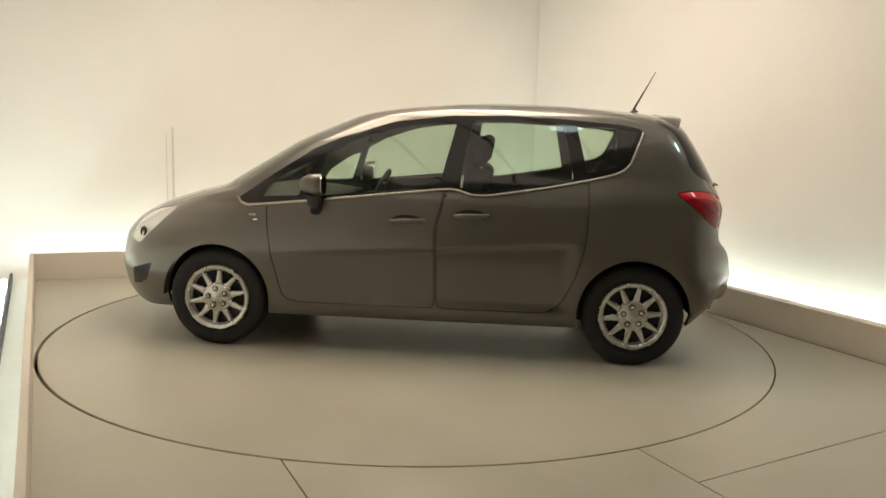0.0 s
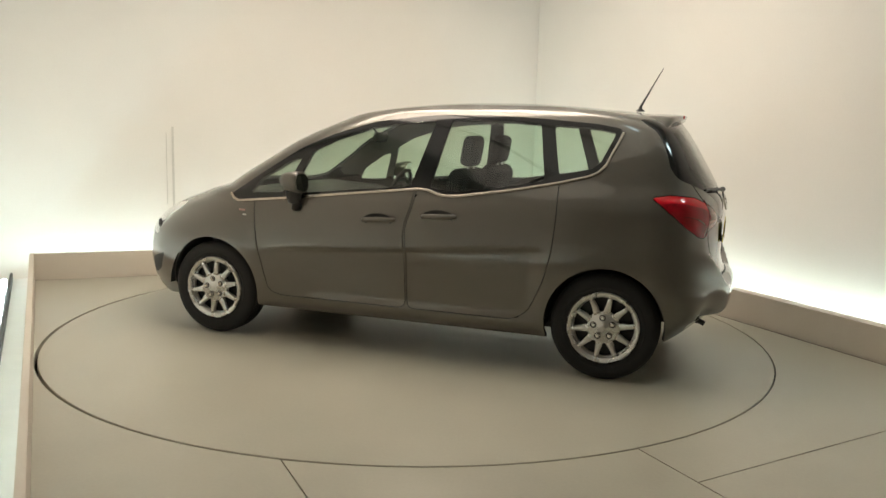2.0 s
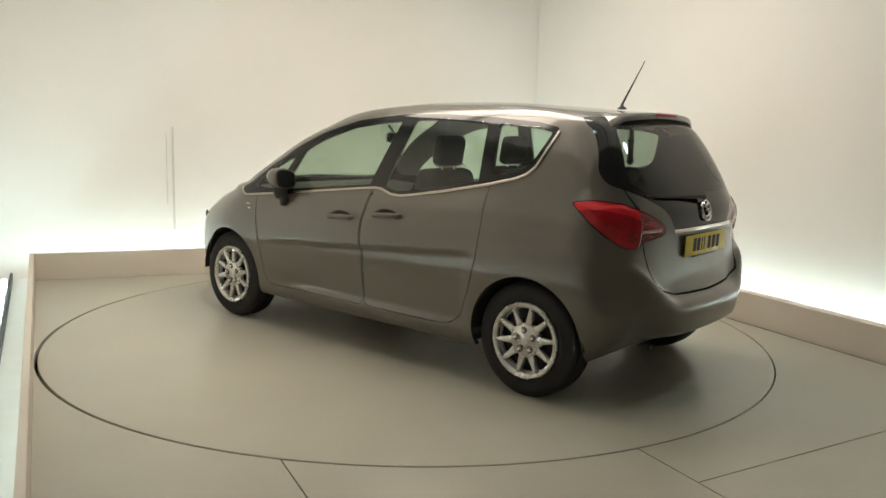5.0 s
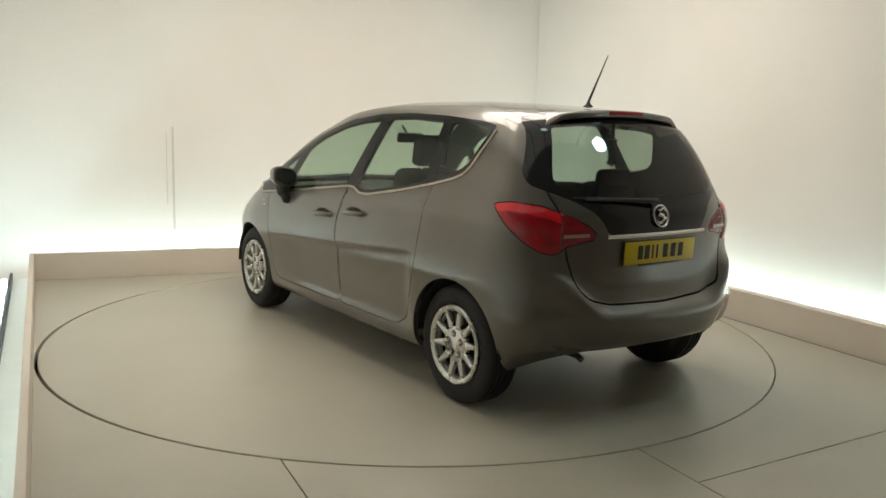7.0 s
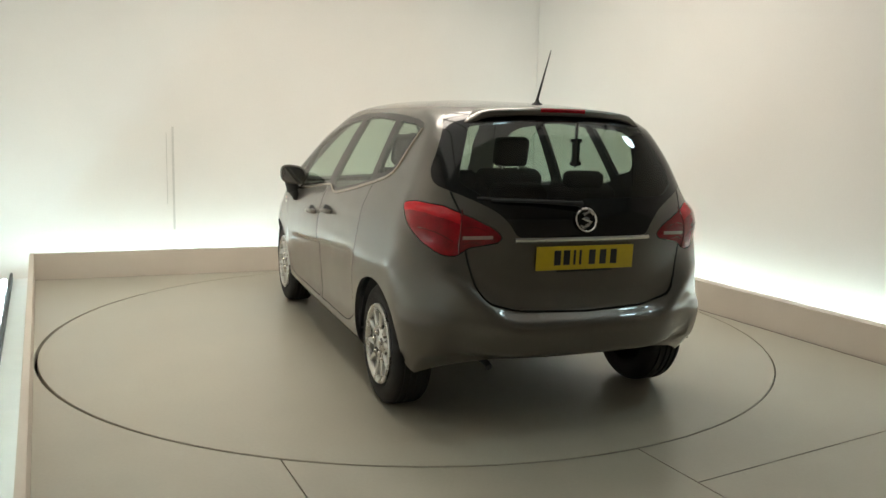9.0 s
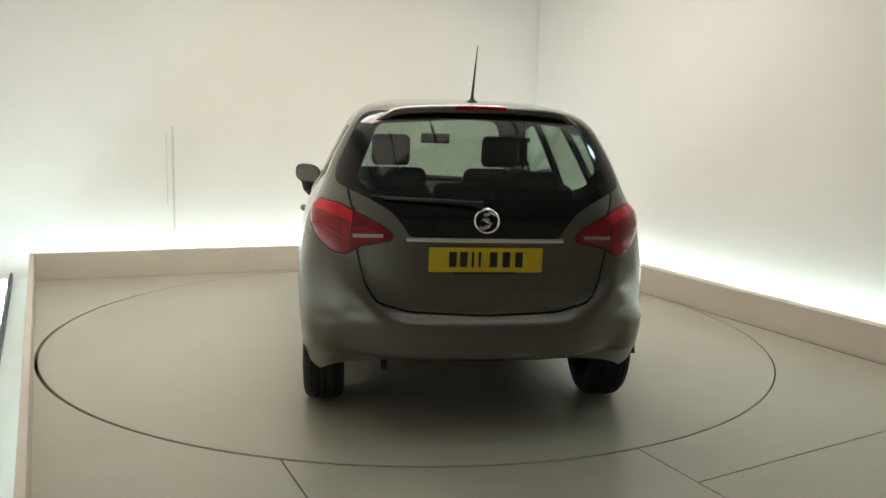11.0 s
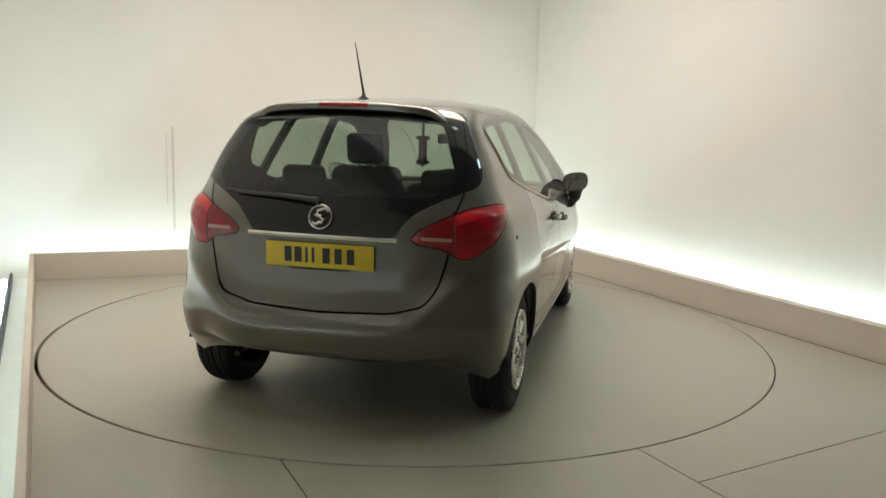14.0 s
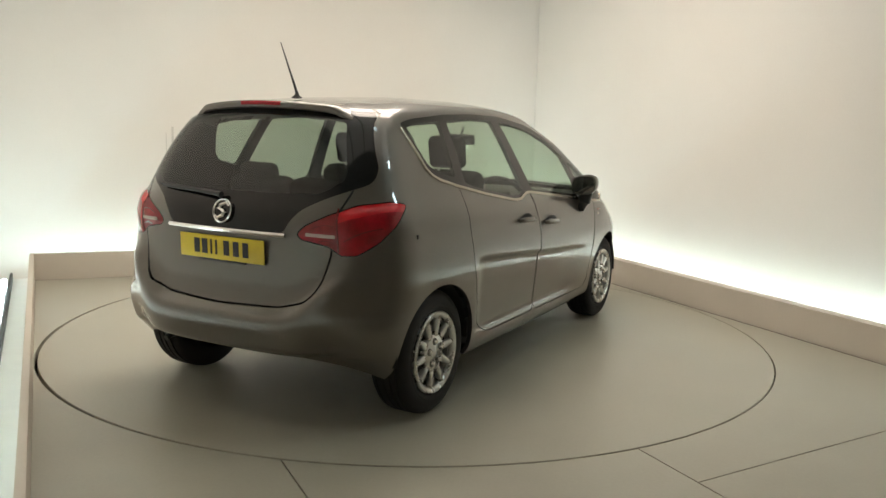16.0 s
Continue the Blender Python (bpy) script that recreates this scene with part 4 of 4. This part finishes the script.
def tail_details(car):
    # chrome bar
    secs = []
    for i in range(25):
        y = -0.37 + 0.74 * i / 24
        x = skin_tail(y, 0.935)
        secs.append([(x + 0.004, y, 0.924), (x - 0.012, y, 0.926), (x - 0.016, y, 0.936), (x - 0.010, y, 0.945), (x + 0.004, y, 0.946)])
    part("chrome_bar", loft(secs), CHROME, car, "chrome bar above the number plate")
    # number plate with its bars
    x = skin_tail(0, 0.85) - 0.012
    tilt = Matrix.Rotation(radians(-2), 4, "Y")
    bm = bmesh.new()
    box(bm, (x, 0, 0.846), (0.006, 0.535, 0.116), tilt, 0.003)
    plate = part("number_plate", bm, PLATE, car, "yellow number plate with dark bars")
    for yc in (0.155, 0.105, 0.062, 0.030, -0.035, -0.095, -0.155):
        bm = bmesh.new()
        box(bm, (x - 0.004, yc, 0.848), (0.003, 0.036 if abs(yc) > 0.034 and yc not in (0.062,) else 0.012, 0.072), tilt, 0.001, 1)
        part("bar", bm, MATT, plate)
    bm = bmesh.new()
    box(bm, (x + 0.006, 0, 0.785), (0.012, 0.30, 0.016), None, 0.004)
    part("handle_recess", bm, MATT, car, "black tailgate grip")
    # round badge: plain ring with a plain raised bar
    bx = skin_tail(0, 1.025) - 0.006
    slope = Matrix.Translation((bx, 0, 1.026)) @ Matrix.Rotation(radians(14), 4, "Y") @ Matrix.Rotation(radians(90), 4, "Z")
    ring = revolve([(0.047, 0.0), (0.049, 0.006), (0.055, 0.010), (0.060, 0.006), (0.061, -0.004)], 40)
    bmesh.ops.transform(ring, matrix=slope, verts=ring.verts)
    badge = part("badge", ring, CHROME, car, "round chrome badge")
    disc = revolve([(0.0, 0.001), (0.047, 0.001), (0.047, -0.004)], 32)
    bmesh.ops.transform(disc, matrix=slope, verts=disc.verts)
    part("badge_field", disc, BLACK, badge)
    pts = [slope @ Vector((0.046 * math.cos(a), 0.004, 0.046 * math.sin(a))) for a in (radians(150), radians(120))]
    pts += [slope @ Vector(p) for p in ((0.012, 0.005, 0.026), (0.020, 0.006, 0.010), (-0.008, 0.006, 0.0), (-0.022, 0.006, -0.010), (-0.006, 0.005, -0.024), (0.020, 0.004, -0.036), (0.036, 0.004, -0.026))]
    part("badge_bar", tube(pts, [0.006, 0.008, 0.010, 0.011, 0.012, 0.011, 0.010, 0.008, 0.005], 6), CHROME, badge)
    # wiper
    pts = [(skin_tail(y, z) - o, y, z) for y, z, o in ((0.02, 1.100, 0.03), (0.05, 1.104, 0.034), (0.20, 1.112, 0.026), (0.38, 1.116, 0.02), (0.47, 1.118, 0.016))]
    wp = part("rear_wiper", tube(pts, [0.018, 0.012, 0.009, 0.007, 0.005], 8), MATT, car, "black rear wiper at rest")
    pts = [(skin_tail(y, z) - 0.007, y, z) for y, z in ((0.10, 1.112), (0.25, 1.118), (0.40, 1.122), (0.53, 1.126))]
    part("wiper_blade", tube(pts, 0.006, 6), MATT, wp)
    bm = bmesh.new()
    box(bm, (-0.30, 0, 0.41), (0.44, 1.02, 0.05), None, 0.02)
    part("boot_floor", bm, INNER, car, "dark underside of the boot")
    part("rear_axle", tube([(-0.02, y, 0.30) for y in (-0.64, -0.50, 0.0, 0.50, 0.64)], [0.05, 0.045, 0.045, 0.045, 0.05], 10), INNER, car, "dark rear axle beam")
    bm = bmesh.new()
    box(bm, (-0.30, -0.02, 0.355), (0.22, 0.56, 0.11), None, 0.045, 3)
    part("silencer", bm, INNER, car, "dark exhaust silencer under the boot")
    bm = bmesh.new()
    box(bm, (0.34, 0, 0.27), (0.46, 1.0, 0.16), None, 0.05, 3)
    part("fuel_tank", bm, INNER, car, "dark tank under the floor")
    bm = tube([(-0.30, 0.46, 0.325), (-0.47, 0.46, 0.33), (-0.52, 0.46, 0.328), (-0.55, 0.46, 0.315)], [0.016, 0.016, 0.016, 0.016], 14)
    part("exhaust_pipe", bm, MATT, car, "short dark exhaust tip")
    # reflectors low in the bumper corner and fuel flap
    flap = patch(lambda a, b: (-0.27 + 0.16 * a, -(skin_y(-0.27 + 0.16 * a, 0.86 + 0.15 * b) + 0.0016), 0.86 + 0.15 * b), 8, 8)
    part("fuel_flap", flap, PAINT, car)
    bm = bmesh.new()
    box(bm, (-0.205, -(skin_y(-0.205, 0.93) + 0.002), 0.93), (0.014, 0.012, 0.022), None, 0.004)
    part("flap_catch", bm, MATT, car)


def lamp_details(made):
    """Dark split line, pale bar and inner lens of each tail lamp."""
    for side, s in (("left", 1), ("right", -1)):
        lamp = made[("tail_lamp", side)]
        pts = []
        for k in range(9):
            z = 0.865 + 0.205 * k / 8
            y = 0.625 - 0.02 * (k / 8)
            pts.append(proud(y, z, s, 0.0))
        part("split_line", tube(pts, 0.0045, 6), DEEP_RED, lamp)
        # moulded ribs of the lens
        for z0, z1, y0, y1 in ((0.975, 0.990, 0.50, 0.60), (0.915, 0.912, 0.53, 0.605), (0.925, 0.985, 0.645, 0.785)):
            pts = []
            for k in range(11):
                y = y0 + (y1 - y0) * k / 10
                z = z0 + (z1 - z0) * k / 10 + 0.010 * math.sin(math.pi * k / 10)
                pts.append(proud(y, z, s, -0.001))
            part("lens_rib", tube(pts, 0.0028, 6), DEEP_RED, lamp)
        rows = []
        for i in range(11):
            y = 0.470 + 0.135 * i / 10
            z = 0.948 - 0.004 * i / 10
            c, h = proud(y, z, s, 0.002), 0.008
            rows.append([c + Vector(d) for d in ((0, 0, h), (-0.002, 0, 0), (0, 0, -h), (0.010, 0, -h), (0.010, 0, h))])
        part("reversing_lens", loft(rows), PALE_LENS, lamp, "pale clear bar lens")


def handle(car_door, x, z, side):
    y = skin_y(x, z)
    cup = revolve([(0.0, -0.006), (0.5, -0.004), (0.9, 0.0015), (1.0, 0.0015)], 28)
    bmesh.ops.scale(cup, vec=(0.098, 1.0, 0.042), verts=cup.verts)
    bmesh.ops.translate(cup, vec=(0, y + 0.001, 0), verts=cup.verts)
    bmesh.ops.transform(cup, matrix=Matrix.Translation((x, 0, z)) @ Matrix.Diagonal((1, side, 1, 1)), verts=cup.verts)
    bmesh.ops.recalc_face_normals(cup, faces=cup.faces)
    c = part("handle_cup", cup, MATT, car_door, "dark handle recess")
    pts = [(x - 0.115, side * (y + 0.004), z + 0.008), (x - 0.10, side * (y + 0.022), z + 0.008), (x - 0.04, side * (y + 0.032), z + 0.007), (x + 0.04, side * (y + 0.032), z + 0.004), (x + 0.09, side * (y + 0.024), z), (x + 0.105, side * (y + 0.004), z - 0.002)]
    part("handle", tube(pts, [0.012, 0.015, 0.016, 0.016, 0.014, 0.010], 10, flat=0.7), PAINT, car_door, "warm grey door handle")


def door_mirror(car, side):
    m = Matrix.Diagonal((1, side, 1, 1))
    secs = []
    for k, (x, sy, sz) in enumerate(((1.935, 0.088, 0.066), (1.945, 0.092, 0.070), (1.97, 0.092, 0.070), (2.01, 0.086, 0.064), (2.05, 0.068, 0.050), (2.075, 0.038, 0.028), (2.080, 0.01, 0.008))):
        ring = []
        for q in range(24):
            a = 2 * math.pi * q / 24
            c, s = math.cos(a), math.sin(a)
            e = 2 / 2.8
            y = 0.915 + sy * math.copysign(abs(c) ** e, c)
            z = 1.070 + sz * math.copysign(abs(s) ** e, s) + (y - 0.915) * 0.12
            ring.append((x, y, z))
        secs.append(ring)
    bm = loft(secs)
    bmesh.ops.transform(bm, matrix=m, verts=bm.verts)
    bmesh.ops.recalc_face_normals(bm, faces=bm.faces)
    root = part("door_mirror", bm, PAINT, car, "warm grey door mirror on a black foot", 50)
    vs = []
    for q in range(24):
        a = 2 * math.pi * q / 24
        c, s = math.cos(a), math.sin(a)
        e = 2 / 2.8
        y = 0.915 + 0.078 * math.copysign(abs(c) ** e, c)
        vs.append((1.932, y, 1.070 + 0.057 * math.copysign(abs(s) ** e, s) + (y - 0.915) * 0.12))
    b2 = loft([[(1.930, *v[1:]) for v in vs], [(1.938, *v[1:]) for v in vs]])
    bmesh.ops.transform(b2, matrix=m, verts=b2.verts)
    bmesh.ops.recalc_face_normals(b2, faces=b2.faces)
    part("mirror_glass", b2, MIRROR, root, "mirror glass")
    b3 = tube([(1.985, 0.84, 0.900), (1.988, 0.885, 0.915), (1.99, 0.91, 0.95), (1.99, 0.915, 1.015)], [0.030, 0.038, 0.042, 0.055], 12)
    bmesh.ops.transform(b3, matrix=m, verts=b3.verts)
    bmesh.ops.recalc_face_normals(b3, faces=b3.faces)
    part("mirror_foot", b3, MATT, root, "black mirror foot")


def antenna(car):
    root = part("aerial", revolve([(0.0, 0.030), (0.008, 0.030), (0.012, 0.016), (0.026, 0.006), (0.030, 0.0), (0.0, -0.004)], 20, "z"), MATT, car, "thin black roof aerial")
    root.location = (-0.045, 0, 1.578)
    part("whip", tube([(0.004, 0, 0.02), (-0.03, 0, 0.085), (-0.13, 0, 0.275)], [0.0075, 0.006, 0.0022], 8), MATT, root)


def cabin(car):
    # tub and floor
    bm = bmesh.new()
    box(bm, (1.35, 0, 0.31), (3.2, 1.10, 0.08), None, 0.02)
    box(bm, (1.32, 0, 0.25), (1.86, 1.62, 0.05), None, 0.02)
    part("floor_pan", bm, INNER, car, "dark underbody")
    for s in (1, -1):
        for cx in AXLES:
            prof = [(cx + 0.36 * math.cos(a), 0.32 + 0.36 * math.sin(a)) for a in [math.pi * k / 16 for k in range(17)]]
            bm = bmesh.new()
            rows = [[bm.verts.new((x, s * y, z)) for x, z in prof] for y in (0.55, 0.842)]
            for k in range(16):
                bm.faces.new((rows[0][k], rows[0][k + 1], rows[1][k + 1], rows[1][k]))
            bm.faces.new(rows[0])
            bmesh.ops.recalc_face_normals(bm, faces=bm.faces)
            part("wheel_arch_liner", bm, INNER, car)
    for s in (1, -1):
        seat_front(car, 1.285, s * 0.355)
    bench(car)
    dash(car)
    bm = bmesh.new()
    box(bm, (-0.10, 0, 0.98), (0.50, 1.16, 0.02), None, 0.006)
    part("parcel_shelf", bm, CLOTH, car, "dark parcel shelf")
    belt = part("centre_belt", tube([(0.04, -0.30, 1.555), (0.04, -0.30, 1.24)], 0.016, 8, flat=0.4), MATT, car, "dark centre seat belt hanging from the roof")
    bm = bmesh.new()
    box(bm, (0.04, -0.30, 1.325), (0.024, 0.044, 0.15), None, 0.008)
    part("belt_tongue", bm, MATT, belt)
    for z in (1.265, 1.39):
        bm = bmesh.new()
        box(bm, (0.04, -0.30, z), (0.02, 0.072, 0.022), None, 0.006)
        part("belt_stop", bm, MATT, belt)
    bm = bmesh.new()
    box(bm, (1.80, -0.02, 1.355), (0.03, 0.215, 0.075), Matrix.Rotation(radians(-10), 4, "Y"), 0.014, 3)
    mr = part("interior_mirror", bm, MATT, car, "black interior mirror")
    part("mirror_stem", tube([(1.815, -0.01, 1.375), (1.87, 0, 1.44)], 0.010, 8), MATT, mr)


def cushion(c, size, rot=0.0, bevel=0.05):
    bm = bmesh.new()
    box(bm, c, size, Matrix.Rotation(radians(rot), 4, "Y"), bevel, 4)
    return bm


def headrest(car, x, y, z, w=0.28, h=0.21):
    hr = part("headrest", cushion((x, y, z), (0.09, w, h), -10, 0.04), CLOTH, car, "dark cloth headrest")
    for d in (-0.06, 0.06):
        part("headrest_post", tube([(x + 0.01, y + d, z - h / 2 - 0.08), (x + 0.005, y + d, z - h / 2 + 0.03)], 0.007, 8), STEEL, hr)


def seat_front(car, x, y):
    root = part("front_seat", cushion((x + 0.10, y, 0.58), (0.52, 0.50, 0.17), -6, 0.06), CLOTH, car, "dark cloth front seat")
    part("seat_back", cushion((x - 0.22, y, 0.875), (0.15, 0.47, 0.62), -14, 0.06), CLOTH, root)
    headrest(car, x - 0.305, y, 1.292, 0.245, 0.20)
    bm = bmesh.new()
    box(bm, (x + 0.05, y, 0.40), (0.40, 0.40, 0.24), None, 0.02)
    part("seat_base", bm, INNER, root)


def bench(car):
    root = part("rear_bench", cushion((0.52, 0, 0.60), (0.50, 1.20, 0.17), -6, 0.06), CLOTH, car, "dark cloth rear bench")
    for y, w in ((-0.40, 0.42), (0.0, 0.34), (0.40, 0.42)):
        part("bench_back", cushion((0.20, y, 0.87), (0.14, w, 0.56), -16, 0.05), CLOTH, root)
    for y in (-0.40, 0.40):
        headrest(car, 0.115, y, 1.165, 0.25, 0.11)


def dash(car):
    secs = []
    for i in range(15):
        y = -0.70 + 1.4 * i / 14
        e = 0.04 * (abs(y) / 0.7) ** 2
        secs.append([(2.62 - 2 * e, y, 0.98), (2.30, y, 1.005 - e), (2.08, y, 0.985 - e), (1.99, y, 0.93), (2.02, y, 0.80), (2.10, y, 0.62), (2.62, y, 0.60)])
    d = part("dashboard", loft(secs), MATT, car, "dark dashboard")
    # wheel on the right hand side
    c = Matrix.Translation((1.80, -0.36, 0.93)) @ Matrix.Rotation(radians(66), 4, "Y")
    pts = [c @ Vector((0.185 * math.cos(a), 0.185 * math.sin(a), 0)) for a in [2 * math.pi * k / 32 for k in range(33)]]
    sw = part("steering_wheel", tube(pts, 0.015, 8), MATT, car, "black steering wheel")
    bm = bmesh.new()
    box(bm, (0, 0, 0), (0.17, 0.15, 0.05), None, 0.02)
    bmesh.ops.transform(bm, matrix=c, verts=bm.verts)
    part("wheel_boss", bm, MATT, sw)
    part("wheel_spoke", tube([c @ Vector((0, -0.18, 0)), c @ Vector((0, 0.18, 0))], 0.014, 8), MATT, sw)
    part("steering_column", tube([c @ Vector((0, 0, -0.02)), (2.05, -0.36, 0.86)], 0.035, 10), MATT, sw)


def nose_details(car):
    for s in (1, -1):
        bm = revolve([(0.016, 0.003), (0.022, 0.008), (0.036, 0.006), (0.042, -0.006)], 24)
        bmesh.ops.transform(bm, matrix=Matrix.Translation((3.20, s * (skin_y(3.20, 0.70) + 0.001), 0.70)) @ Matrix.Rotation(radians(-40 * s), 4, "Z") @ Matrix.Diagonal((1, s, 1, 1)), verts=bm.verts)
        bmesh.ops.recalc_face_normals(bm, faces=bm.faces)
        part("lamp_bulb_ring", bm, MATT, car, "dark ring round the headlamp bulb")
        rp = bmesh.new()
        box(rp, (2.395, s * (skin_y(2.395, 0.865) + 0.002), 0.868), (0.045, 0.008, 0.014), None, 0.003)
        part("side_repeater", rp, PALE_LENS, car, "small clear side repeater")
        rp = bmesh.new()
        box(rp, (2.375, s * (skin_y(2.375, 0.84) + 0.002), 0.838), (0.03, 0.006, 0.010), None, 0.002)
        part("side_badge", rp, CHROME, car, "small bright side badge")


def make_car():
    car = tagged(new("car"), "warm grey metallic five door compact people carrier, parked on the turntable", "car")
    made = body_parts(car)
    for s in (1, -1):
        side_strip(car, s)
        for x in AXLES:
            make_wheel(car, x, s)
        n = "left" if s == 1 else "right"
        handle(made[("front_door", n)], 1.415, 0.862, s)
        handle(made[("rear_door", n)], 1.02, 0.905, s)
        door_mirror(car, s)
    spoiler(car)
    tail_details(car)
    lamp_details(made)
    antenna(car)
    cabin(car)
    nose_details(car)
    return car


the_car = make_car()


# ---------------- motion: the turntable turns, the car rides on it ----------------
AXIS = (1.455, 0.149)      # the turntable's axis in the car's own plan


def heading(t):
    return 179.75 - 7.082 * t + 0.40 - 0.0055 * (t - 6.7) ** 2


def motions():
    ride, turn = [], []
    for k in range(33):
        t = k * 0.5
        a = heading(t)
        ride.append((t, pose(0, 0, 0, 0, 0, a) @ pose(-AXIS[0], -AXIS[1], 0)))
        turn.append((t, pose(0, 0, 0, 0, 0, a - heading(0))))
    walk(the_car, ride)
    walk(turntable, turn)


motions()
